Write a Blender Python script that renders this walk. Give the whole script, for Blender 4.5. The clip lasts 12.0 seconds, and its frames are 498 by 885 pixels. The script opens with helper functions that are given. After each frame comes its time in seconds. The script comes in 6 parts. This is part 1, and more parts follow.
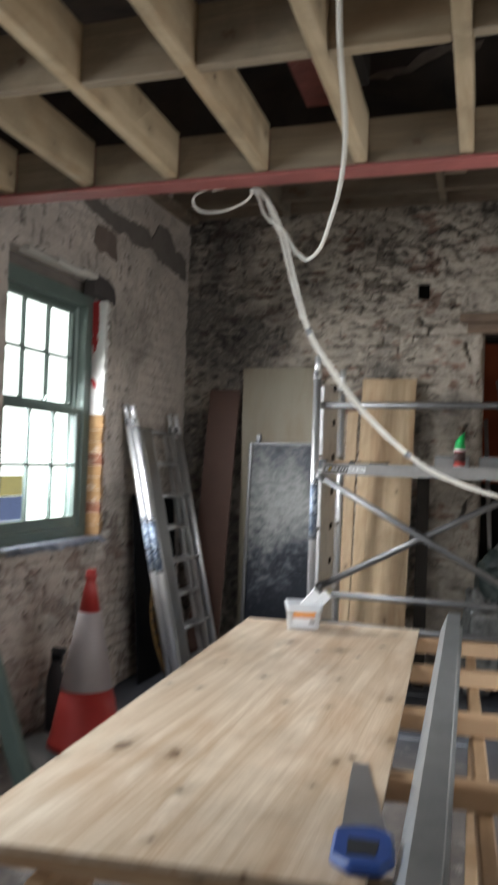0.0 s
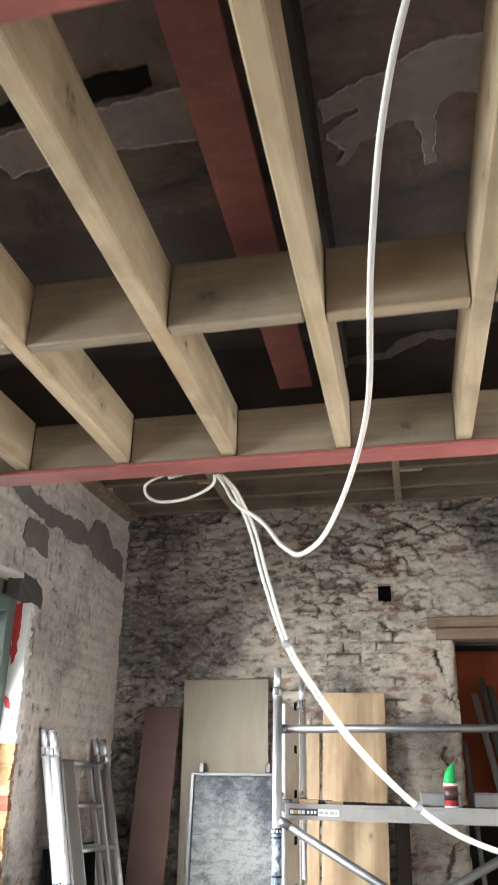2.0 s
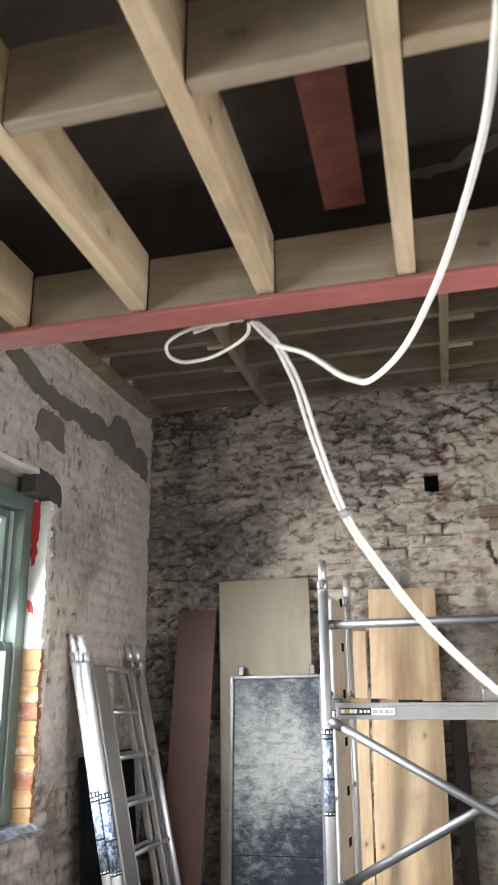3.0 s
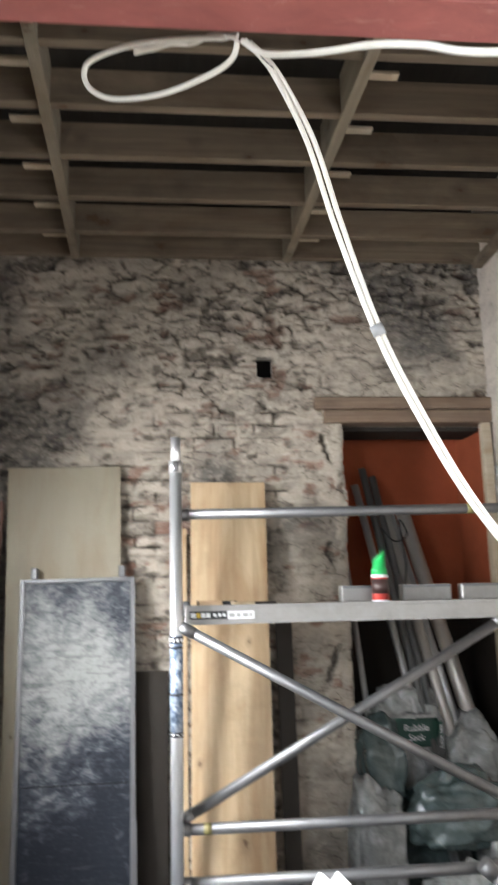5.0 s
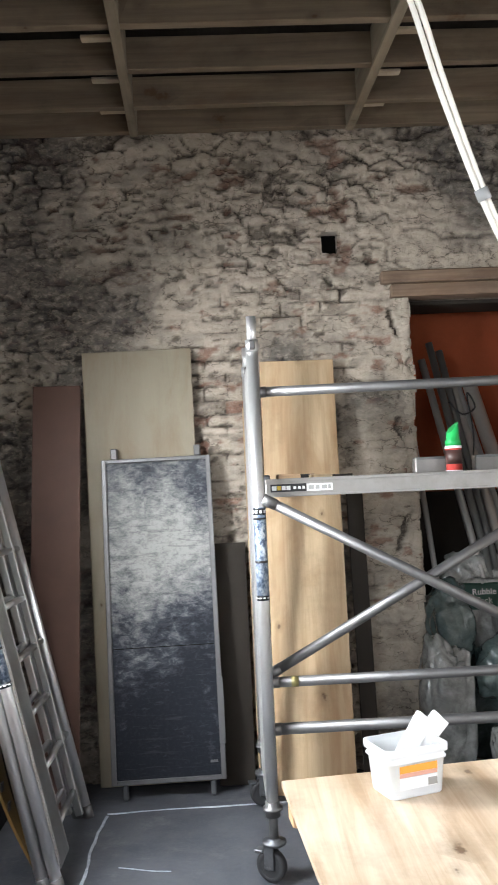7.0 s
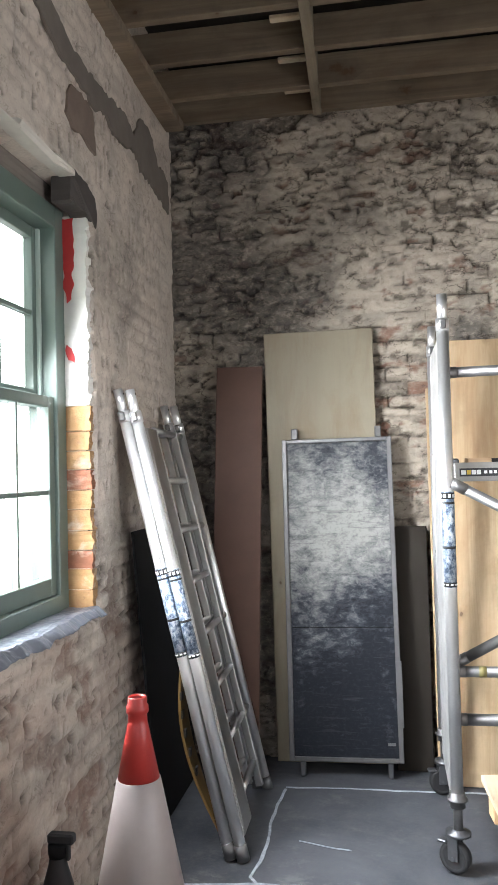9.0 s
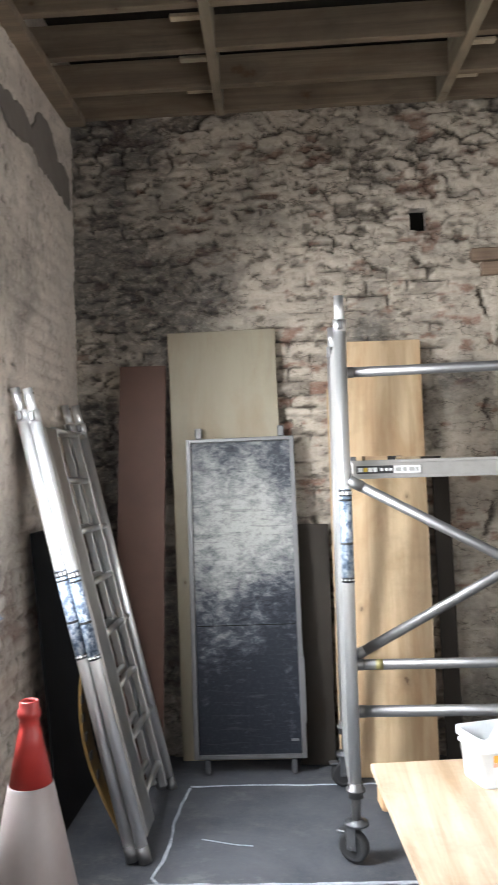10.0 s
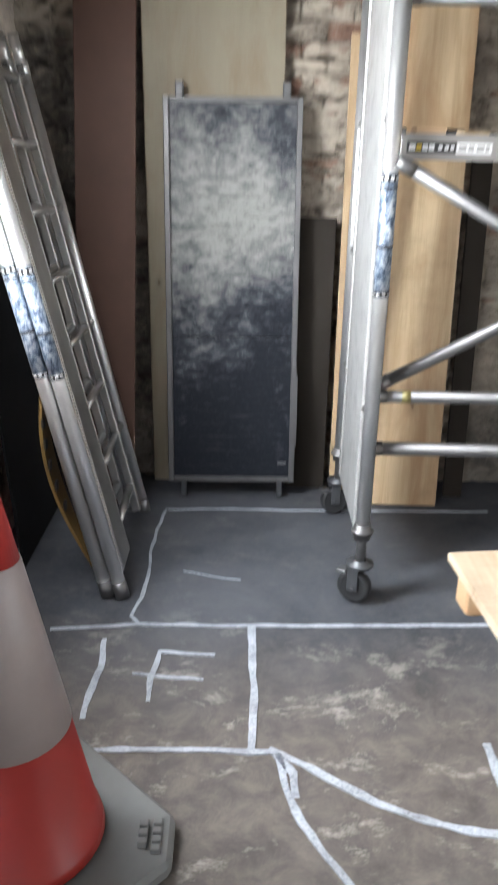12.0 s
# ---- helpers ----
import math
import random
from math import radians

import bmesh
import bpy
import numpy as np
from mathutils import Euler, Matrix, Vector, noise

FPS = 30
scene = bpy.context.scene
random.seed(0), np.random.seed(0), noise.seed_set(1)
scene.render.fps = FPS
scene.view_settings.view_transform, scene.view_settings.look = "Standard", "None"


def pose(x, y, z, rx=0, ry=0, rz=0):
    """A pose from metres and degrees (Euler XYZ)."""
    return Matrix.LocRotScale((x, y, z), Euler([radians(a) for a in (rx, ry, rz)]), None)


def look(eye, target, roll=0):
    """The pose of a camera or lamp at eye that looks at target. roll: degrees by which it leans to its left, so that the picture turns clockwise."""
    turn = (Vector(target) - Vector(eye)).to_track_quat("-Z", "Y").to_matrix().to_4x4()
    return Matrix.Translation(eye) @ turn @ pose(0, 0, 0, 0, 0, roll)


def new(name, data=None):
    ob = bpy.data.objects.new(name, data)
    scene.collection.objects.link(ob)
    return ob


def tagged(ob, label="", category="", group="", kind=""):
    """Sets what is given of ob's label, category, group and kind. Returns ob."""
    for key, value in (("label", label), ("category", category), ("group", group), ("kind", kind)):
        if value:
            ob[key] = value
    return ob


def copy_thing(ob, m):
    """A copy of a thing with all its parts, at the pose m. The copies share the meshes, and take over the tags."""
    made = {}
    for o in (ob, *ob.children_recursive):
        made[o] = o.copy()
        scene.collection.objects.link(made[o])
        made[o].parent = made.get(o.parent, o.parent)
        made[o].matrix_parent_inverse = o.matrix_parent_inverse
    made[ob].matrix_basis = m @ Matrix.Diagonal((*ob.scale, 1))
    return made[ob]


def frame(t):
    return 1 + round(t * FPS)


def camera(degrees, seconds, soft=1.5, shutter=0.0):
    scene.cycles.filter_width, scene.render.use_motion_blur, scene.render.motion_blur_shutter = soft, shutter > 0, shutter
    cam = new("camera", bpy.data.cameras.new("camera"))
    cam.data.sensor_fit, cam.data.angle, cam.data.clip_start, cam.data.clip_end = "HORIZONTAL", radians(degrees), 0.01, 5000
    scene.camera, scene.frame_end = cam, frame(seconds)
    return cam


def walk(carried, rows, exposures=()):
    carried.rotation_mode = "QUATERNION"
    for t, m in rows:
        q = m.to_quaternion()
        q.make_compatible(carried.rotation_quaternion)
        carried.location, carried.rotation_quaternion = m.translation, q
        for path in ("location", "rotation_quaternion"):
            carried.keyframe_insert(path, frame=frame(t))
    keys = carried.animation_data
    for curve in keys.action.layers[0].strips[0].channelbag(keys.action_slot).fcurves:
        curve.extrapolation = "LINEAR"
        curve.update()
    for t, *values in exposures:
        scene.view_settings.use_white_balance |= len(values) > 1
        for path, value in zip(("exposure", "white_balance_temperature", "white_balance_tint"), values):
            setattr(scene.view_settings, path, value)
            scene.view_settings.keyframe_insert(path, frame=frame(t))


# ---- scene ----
import mathutils

cam = camera(34.6, 12.0, shutter=0.5)
PATH = [
    (0, (2.039, -0.238, 1.626), (1.403, 1.657, 1.675), 2.0),
    (0.1, (2.043, -0.175, 1.644), (1.43, 1.726, 1.744), 2.1),
    (0.3, (2.054, -0.1, 1.657), (1.477, 1.806, 1.822), 2.4),
    (0.5, (2.024, -0.025, 1.647), (1.495, 1.893, 1.845), 2.9),
    (1, (1.875, 0.144, 1.739), (1.422, 2.015, 2.28), 1.7),
    (1.5, (1.785, 0.219, 1.778), (1.358, 2.007, 2.565), 1.7),
    (2, (1.719, 0.296, 1.761), (1.278, 2.087, 2.535), 1.2),
    (2.5, (1.651, 0.527, 1.696), (1.173, 2.355, 2.35), 0.2),
    (2.7, (1.616, 0.643, 1.716), (1.106, 2.476, 2.333), -0.3),
    (4.3, (0.968, 1.267, 1.647), (0.67, 3.168, 2.192), -2.5),
    (4.5, (0.903, 1.345, 1.691), (0.73, 3.268, 2.214), -2.7),
    (5, (0.787, 1.525, 1.662), (0.977, 3.479, 2.047), -1.3),
    (5.5, (0.69, 1.548, 1.655), (0.97, 3.512, 1.911), -0.6),
    (6, (0.681, 1.51, 1.638), (0.871, 3.498, 1.758), -0.7),
    (6.5, (0.666, 1.469, 1.634), (0.788, 3.463, 1.729), -2.0),
    (8.3, (0.615, 1.471, 1.635), (0.438, 3.459, 1.75), -1.5),
    (8.5, (0.59, 1.464, 1.644), (0.355, 3.448, 1.741), -1.4),
    (9, (0.562, 1.479, 1.644), (0.222, 3.448, 1.706), -1.4),
    (9.5, (0.582, 1.477, 1.642), (0.299, 3.456, 1.696), -1.4),
    (10, (0.616, 1.48, 1.635), (0.49, 3.475, 1.693), -1.8),
    (10.5, (0.616, 1.497, 1.624), (0.607, 3.497, 1.618), -2.0),
    (11, (0.534, 1.627, 1.613), (0.563, 3.616, 1.4), -1.0),
    (11.5, (0.449, 1.874, 1.598), (0.435, 3.837, 1.215), 1.2),
    (12, (0.367, 2.204, 1.585), (0.376, 4.081, 0.896), 1.3),
]
EXPO = [(0.0, -0.92), (0.6, -0.47), (1.0, -0.07), (1.5, 0.25), (2.0, 0.22), (2.6, 0.18), (4.4, 0.2), (5.2, 0.15), (6.6, 0.04), (8.4, 0.17), (10.5, 0.11), (12.0, -0.08)]
walk(cam, [(t, look(eye, target, roll)) for t, eye, target, roll in PATH], EXPO)

# near zone: new timber joists under an old ceiling; far zone: higher joisted ceiling against the stone wall

# ---- world and large lights ----
world = bpy.data.worlds.new("World")
scene.world = world
world.use_nodes = True
wn = world.node_tree
bg = wn.nodes["Background"]
sky = wn.nodes.new("ShaderNodeTexSky")
sky.sky_type = "NISHITA"
sky.sun_disc = False
sky.sun_elevation = radians(38)
sky.sun_rotation = radians(70)
wn.links.new(sky.outputs[0], bg.inputs[0])
bg.inputs[1].default_value = 0.12

sun_data = bpy.data.lights.new("sun", "SUN")
sun_data.energy, sun_data.angle, sun_data.color = 1.0, radians(12), (1.0, 0.95, 0.88)
sun = new("sun", sun_data)
sun.matrix_world = look((9, 3, 8), (0, 0, 0))


def area_lamp(name, eye, target, w, h, watts, col=(0.90, 0.96, 1.0), spread=150):
    data = bpy.data.lights.new(name, "AREA")
    data.spread = radians(spread)
    data.shape, data.size, data.size_y, data.energy, data.color = "RECTANGLE", w, h, watts, col
    ob = new(name, data)
    ob.matrix_world = look(eye, target)
    return ob


area_lamp("window_light_far", (-0.80, 4.06, 1.98), (1.8, 4.95, 0.45), 0.56, 1.22, 95, (0.915, 0.955, 1.01), 130)
# near and rear fill lamps, added at openings that are never in view
area_lamp("window_light_near", (-0.80, 1.1, 1.95), (1.3, 2.0, 0.75), 0.80, 1.40, 82, (0.87, 0.955, 1.05), 120)
area_lamp("window_light_rear", (1.55, -2.66, 1.75), (0.9, 3, 1.4), 1.6, 1.9, 25, (0.87, 0.955, 1.05))
# side fill lamp at an assumed, unseen doorway in the right wall
area_lamp("window_light_side", (2.83, 2.55, 1.40), (-0.6, 3.7, 1.65), 1.0, 2.05, 37, (0.90, 0.955, 1.02))


# ---- materials ----
def mat_new(name, rough=0.6, metal=0.0, color=(0.5, 0.5, 0.5)):
    m = bpy.data.materials.new(name)
    m.use_nodes = True
    b = m.node_tree.nodes["Principled BSDF"]
    b.inputs["Roughness"].default_value = rough
    b.inputs["Metallic"].default_value = metal
    b.inputs["Base Color"].default_value = (*color, 1)
    return m, m.node_tree, b


def add(nt, kind, **kw):
    n = nt.nodes.new(kind)
    for k, v in kw.items():
        n.inputs[k].default_value = v
    return n


def coords(nt, world_space=False, scale=(1, 1, 1), rot=(0, 0, 0)):
    if world_space:
        src = nt.nodes.new("ShaderNodeNewGeometry").outputs["Position"]
    else:
        src = nt.nodes.new("ShaderNodeTexCoord").outputs["Object"]
    mp = nt.nodes.new("ShaderNodeMapping")
    mp.inputs["Scale"].default_value = scale
    mp.inputs["Rotation"].default_value = rot
    nt.links.new(src, mp.inputs["Vector"])
    return mp.outputs[0]


def noise_tex(nt, vec, scale, detail=5, rough=0.6, dist=0.0):
    n = add(nt, "ShaderNodeTexNoise", Scale=scale, Detail=detail, Roughness=rough, Distortion=dist)
    nt.links.new(vec, n.inputs["Vector"])
    return n.outputs["Fac"]


def ramp(nt, fac, stops):
    r = nt.nodes.new("ShaderNodeValToRGB")
    els = r.color_ramp.elements
    while len(els) < len(stops):
        els.new(0.5)
    for e, (p, c) in zip(els, stops):
        e.position = p
        e.color = (*c, 1) if len(c) == 3 else c
    nt.links.new(fac, r.inputs[0])
    return r.outputs[0]


def grey(v):
    return (v, v, v)


def mix(nt, fac, a, b, kind="MIX"):
    n = nt.nodes.new("ShaderNodeMix")
    n.data_type = "RGBA"
    n.blend_type = kind
    for sock, val in ((n.inputs[0], fac), (n.inputs[6], a), (n.inputs[7], b)):
        if hasattr(val, "links"):
            nt.links.new(val, sock)
        elif isinstance(val, (int, float)):
            sock.default_value = val
        else:
            sock.default_value = (*val, 1)
    return n.outputs[2]


def bump(nt, bsdf, height, strength=0.3, dist=0.01):
    b = add(nt, "ShaderNodeBump", Strength=strength, Distance=dist)
    nt.links.new(height, b.inputs["Height"])
    nt.links.new(b.outputs[0], bsdf.inputs["Normal"])


def lum(nt, fac, lo, hi, a=0.0, b=1.0):
    n = nt.nodes.new("ShaderNodeMapRange")
    n.inputs[1].default_value, n.inputs[2].default_value = lo, hi
    n.inputs[3].default_value, n.inputs[4].default_value = a, b
    nt.links.new(fac, n.inputs[0])
    return n.outputs[0]


def obj_random(nt):
    return nt.nodes.new("ShaderNodeObjectInfo").outputs["Random"]


def wood(name, light, dark, axis="y", fine=28, rough=0.65, knots=True, dirt=0.25, world_space=False, knot_col=(0.09, 0.045, 0.02), knot_scale=4.5, knot_size=0.17, flat=""):
    m, nt, b = mat_new(name, rough)
    s = {"x": (0.9, fine, fine), "y": (fine, 0.9, fine), "z": (fine, fine, 0.9)}[axis]
    k = {"x": (1.1, 5, 5), "y": (5, 1.1, 5), "z": (5, 5, 1.1)}[axis]
    kk = {"x": (1.0, 1.5, 1.5), "y": (1.5, 1.0, 1.5), "z": (1.5, 1.5, 1.0)}[axis]
    src = coords(nt, world_space, s)
    g = noise_tex(nt, src, 1.0, 6, 0.65, 0.6)
    g2 = noise_tex(nt, coords(nt, world_space, k), 1.0, 3, 0.5, 1.2)
    col = ramp(nt, g, [(0.32, dark), (0.62, light)])
    col = mix(nt, lum(nt, g2, 0.35, 0.7, 0.0, 0.45), col, dark)
    rust = noise_tex(nt, coords(nt, world_space, {"x": (0.5, 1.6, 1.6), "y": (1.6, 0.5, 1.6), "z": (1.6, 1.6, 0.5)}[axis]), 3.1, 5, 0.65, 0.8)
    col = mix(nt, lum(nt, rust, 0.48, 0.70, 0.0, 0.55), col, (dark[0] * 0.86, dark[1] * 0.70, dark[2] * 0.55))
    d = noise_tex(nt, coords(nt, world_space), 2.3, 6, 0.7)
    col = mix(nt, lum(nt, d, 0.5, 0.8, 0.0, dirt), col, tuple(c * 0.45 for c in dark))
    v = nt.nodes.new("ShaderNodeHueSaturation")
    v.inputs["Value"].default_value = 1.0
    nt.links.new(lum(nt, obj_random(nt), 0, 1, 0.82, 1.12), v.inputs["Value"])
    if knots:
        vo = add(nt, "ShaderNodeTexVoronoi", Scale=knot_scale, Randomness=1.0)
        if flat:
            vo.voronoi_dimensions = "2D"
        turn = (radians(90), 0, 0) if flat == "y" else (0, 0, 0)
        nt.links.new(coords(nt, world_space, kk, turn), vo.inputs["Vector"])
        sc = nt.nodes.new("ShaderNodeSeparateColor")
        nt.links.new(vo.outputs["Color"], sc.inputs[0])
        wob = nt.nodes.new("ShaderNodeMath")
        wob.operation = "MULTIPLY"
        nt.links.new(vo.outputs["Distance"], wob.inputs[0])
        nt.links.new(lum(nt, sc.outputs[1], 0, 1, 0.7, 2.6), wob.inputs[1])
        rag = nt.nodes.new("ShaderNodeMath")
        nt.links.new(wob.outputs[0], rag.inputs[0])
        nt.links.new(lum(nt, noise_tex(nt, coords(nt, world_space), 34, 3, 0.6), 0.3, 0.7, -0.5 * knot_size, 0.5 * knot_size), rag.inputs[1])
        kf = lum(nt, rag.outputs[0], 0.4 * knot_size, knot_size, 0.8, 0.0)
        ring = lum(nt, rag.outputs[0], knot_size, knot_size * 3.2, 0.45, 0.0)
        col = mix(nt, ring, col, tuple(c * 0.6 for c in dark))
        col = mix(nt, kf, col, knot_col)
    nt.links.new(col, v.inputs["Color"])
    nt.links.new(v.outputs[0], b.inputs["Base Color"])
    bump(nt, b, g, 0.18, 0.004)
    return m


def metal(name, col=(0.62, 0.63, 0.65), rough=0.35, stain_shade=0.5, spots=(0.42, 0.42, 0.42), metallic=0.85):
    m, nt, b = mat_new(name, rough, metallic)
    n1 = noise_tex(nt, coords(nt, True), 9, 6, 0.7)
    n2 = noise_tex(nt, coords(nt, True, (40, 40, 4)), 1, 4, 0.6)
    n3 = noise_tex(nt, coords(nt, True), 65, 4, 0.7)
    c = mix(nt, lum(nt, n1, 0.45, 0.75, 0, stain_shade), col, spots)
    c = mix(nt, lum(nt, n3, 0.55, 0.75, 0, 0.12), c, tuple(v * 0.6 for v in spots))
    nt.links.new(c, b.inputs["Base Color"])
    nt.links.new(lum(nt, n2, 0.3, 0.7, rough * 0.9, rough * 1.15), b.inputs["Roughness"])
    return m


def plain(name, col, rough=0.6, var=0.2, scale=14, metalness=0.0, bmp=0.12, spec=0.5):
    m, nt, b = mat_new(name, rough, metalness)
    n1 = noise_tex(nt, coords(nt, True), scale, 6, 0.65)
    n2 = noise_tex(nt, coords(nt, True), scale * 0.17, 4, 0.6)
    c = mix(nt, lum(nt, n1, 0.35, 0.75, 0, var), col, tuple(x * 0.55 for x in col))
    c = mix(nt, lum(nt, n2, 0.4, 0.75, 0, var), c, tuple(x * 0.6 for x in col))
    nt.links.new(c, b.inputs["Base Color"])
    b.inputs["Specular IOR Level"].default_value = spec
    if bmp:
        bump(nt, b, n1, bmp, 0.004)
    return m


def masonry(name, wash, bare, brick, bare_amt=0.3, soot_amt=0.35, relief=1.0):
    """Lime-washed rubble: an uneven wash; the meshes' own masks say where joints are open and where brick shows."""
    m, nt, b = mat_new(name, 0.93)
    p = coords(nt, True)
    big = noise_tex(nt, p, 0.9, 5, 0.6, 0.4)
    mid = noise_tex(nt, coords(nt, True, (1, 1, 1.8)), 6.5, 8, 0.72, 0.6)
    fin = noise_tex(nt, p, 60, 6, 0.75)
    spk = noise_tex(nt, coords(nt, True, (1, 1, 1.6)), 26, 6, 0.7, 0.5)
    col = mix(nt, lum(nt, big, 0.35, 0.68, 0, 0.5), wash, tuple(c * 0.70 for c in wash))
    col = mix(nt, lum(nt, mid, 0.42, 0.66, 0, bare_amt), col, bare)
    col = mix(nt, lum(nt, obj_random(nt), 0, 1, 0, 0.35), col, tuple(c * 0.66 for c in wash))
    soot = noise_tex(nt, coords(nt, True, (1, 1, 1.4)), 2.2, 8, 0.75, 1.0)
    col = mix(nt, lum(nt, soot, 0.48, 0.68, 0, soot_amt), col, (0.085, 0.08, 0.078))
    for attr, c in (("open_joint", (0.085, 0.070, 0.058)), ("bare_brick", brick), ("stain_shade", (0.07, 0.066, 0.065))):
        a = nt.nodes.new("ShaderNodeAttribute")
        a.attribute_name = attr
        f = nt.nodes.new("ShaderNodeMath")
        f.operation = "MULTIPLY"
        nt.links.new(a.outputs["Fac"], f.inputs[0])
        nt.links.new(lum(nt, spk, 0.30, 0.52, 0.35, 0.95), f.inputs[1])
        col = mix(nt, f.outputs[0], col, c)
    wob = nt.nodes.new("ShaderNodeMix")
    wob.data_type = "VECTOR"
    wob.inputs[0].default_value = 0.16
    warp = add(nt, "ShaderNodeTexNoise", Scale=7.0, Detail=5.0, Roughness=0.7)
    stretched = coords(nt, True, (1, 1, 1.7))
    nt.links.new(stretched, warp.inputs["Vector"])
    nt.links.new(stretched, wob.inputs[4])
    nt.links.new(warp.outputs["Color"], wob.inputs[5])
    # crevice shade put into the colour: thin dark lines with a matching dent
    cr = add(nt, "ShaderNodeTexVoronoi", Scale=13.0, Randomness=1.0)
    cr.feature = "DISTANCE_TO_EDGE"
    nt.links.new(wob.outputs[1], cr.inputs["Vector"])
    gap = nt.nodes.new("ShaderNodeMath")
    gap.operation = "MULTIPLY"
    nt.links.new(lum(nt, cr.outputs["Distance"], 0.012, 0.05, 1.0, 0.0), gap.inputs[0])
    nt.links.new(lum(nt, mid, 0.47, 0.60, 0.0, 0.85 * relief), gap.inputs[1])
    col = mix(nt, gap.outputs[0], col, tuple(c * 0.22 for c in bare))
    col = mix(nt, lum(nt, spk, 0.60, 0.70, 0, 0.5), col, tuple(c * 0.38 for c in wash))
    col = mix(nt, lum(nt, fin, 0.5, 0.8, 0, 0.5), col, tuple(c * 0.45 for c in wash))
    nt.links.new(col, b.inputs["Base Color"])
    bump(nt, b, mix(nt, lum(nt, gap.outputs[0], 0, 1, 0, 0.6), mix(nt, 0.5, mix(nt, 0.5, mid, spk), fin), (0, 0, 0)), 0.9, 0.014 * relief)
    b.inputs["Specular IOR Level"].default_value = 0.12
    return m


M = {}
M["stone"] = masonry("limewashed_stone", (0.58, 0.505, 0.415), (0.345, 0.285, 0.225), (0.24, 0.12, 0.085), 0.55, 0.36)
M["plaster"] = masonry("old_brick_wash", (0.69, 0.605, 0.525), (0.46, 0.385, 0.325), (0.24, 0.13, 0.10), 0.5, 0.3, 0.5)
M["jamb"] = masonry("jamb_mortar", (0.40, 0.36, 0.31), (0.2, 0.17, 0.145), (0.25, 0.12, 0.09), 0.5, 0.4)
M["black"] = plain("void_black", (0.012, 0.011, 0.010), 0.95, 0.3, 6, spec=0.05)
M["orange"] = plain("rust_plaster", (0.38, 0.092, 0.040), 0.85, 0.6, 5, bmp=0.3, spec=0.2)
M["joist"] = wood("treated_joist_y", (0.53, 0.415, 0.27), (0.37, 0.28, 0.17), "y", 26, 0.7, True, 0.6)
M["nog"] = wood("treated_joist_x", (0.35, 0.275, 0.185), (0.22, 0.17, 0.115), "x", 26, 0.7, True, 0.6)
M["oldjoist"] = wood("brown_joist_x", (0.235, 0.178, 0.123), (0.135, 0.101, 0.070), "x", 24, 0.75, True, 0.4)
M["strut"] = wood("brown_strut_y", (0.27, 0.225, 0.165), (0.19, 0.155, 0.11), "y", 24, 0.75, True, 0.35)
M["cleat"] = wood("pale_cleat", (0.55, 0.47, 0.36), (0.42, 0.34, 0.24), "x", 24, 0.75, False, 0.2)
M["lintel"] = wood("lintel_timber", (0.25, 0.175, 0.12), (0.15, 0.10, 0.07), "x", 22, 0.8, True, 0.5)
M["ply"] = wood("pine_board_v", (0.61, 0.465, 0.292), (0.41, 0.275, 0.155), "z", 16, 0.55, True, 0.6, knot_scale=1.5, knot_size=0.04, flat="y")
M["sheet"] = wood("pine_sheet", (0.68, 0.565, 0.435), (0.41, 0.285, 0.175), "y", 19, 0.36, True, 0.65, knot_scale=2.9, knot_size=0.085, flat="z")
M["sheet_edge"] = wood("sheet_edge", (0.60, 0.40, 0.19), (0.42, 0.26, 0.115), "x", 30, 0.6, False, 0.2)
M["batten"] = wood("planed_batten", (0.62, 0.43, 0.26), (0.47, 0.30, 0.17), "x", 20, 0.55, True, 0.2)
M["beige"] = wood("beige_board", (0.275, 0.235, 0.166), (0.242, 0.204, 0.142), "z", 9, 0.6, True, 0.3, knot_scale=1.3, knot_size=0.03, flat="y")
M["brownboard"] = plain("brown_board", (0.102, 0.050, 0.034), 0.7, 0.45, 7)
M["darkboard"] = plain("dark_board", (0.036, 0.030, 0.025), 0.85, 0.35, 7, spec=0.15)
M["blackboard"] = plain("black_sheet", (0.010, 0.010, 0.011), 0.8, 0.3, 5, spec=0.15)
M["floorboards"] = wood("floorboard_gap_dark", (0.030, 0.024, 0.02), (0.014, 0.012, 0.010), "y", 20, 0.9, False, 0.4)
M["alu"] = metal("aluminium_tube", (0.84, 0.84, 0.84), 0.33, 0.35, (0.64, 0.64, 0.64), 0.84)
M["alu_dull"] = metal("aluminium_dull", (0.19, 0.187, 0.187), 0.46, 0.6, (0.12, 0.117, 0.115), 0.8)
M["alu_plat"] = metal("aluminium_platform", (0.30, 0.285, 0.27), 0.52, 0.6, (0.20, 0.19, 0.18), 0.6)
M["galv"] = metal("galvanised_steel", (0.46, 0.48, 0.49), 0.38, 0.7, (0.32, 0.34, 0.345), 0.85)
M["sawsteel"] = metal("saw_steel", (0.42, 0.42, 0.43), 0.38, 0.4, (0.25, 0.24, 0.24))
M["castiron"] = metal("caster_steel", (0.15, 0.155, 0.165), 0.5, 0.5, (0.08, 0.08, 0.08))
M["rubber"] = plain("black_rubber", (0.022, 0.022, 0.024), 0.65, 0.3, 18)
M["yellow"] = plain("yellow_plastic", (0.62, 0.42, 0.05), 0.5, 0.35, 9)
M["label_blk"] = plain("label_black", (0.015, 0.015, 0.016), 0.45, 0.2, 20, bmp=0)
M["label_wht"] = plain("label_white", (0.72, 0.72, 0.72), 0.45, 0.1, 20, bmp=0)
M["conered"] = plain("cone_red", (0.37, 0.028, 0.023), 0.42, 0.25, 10, bmp=0.05)
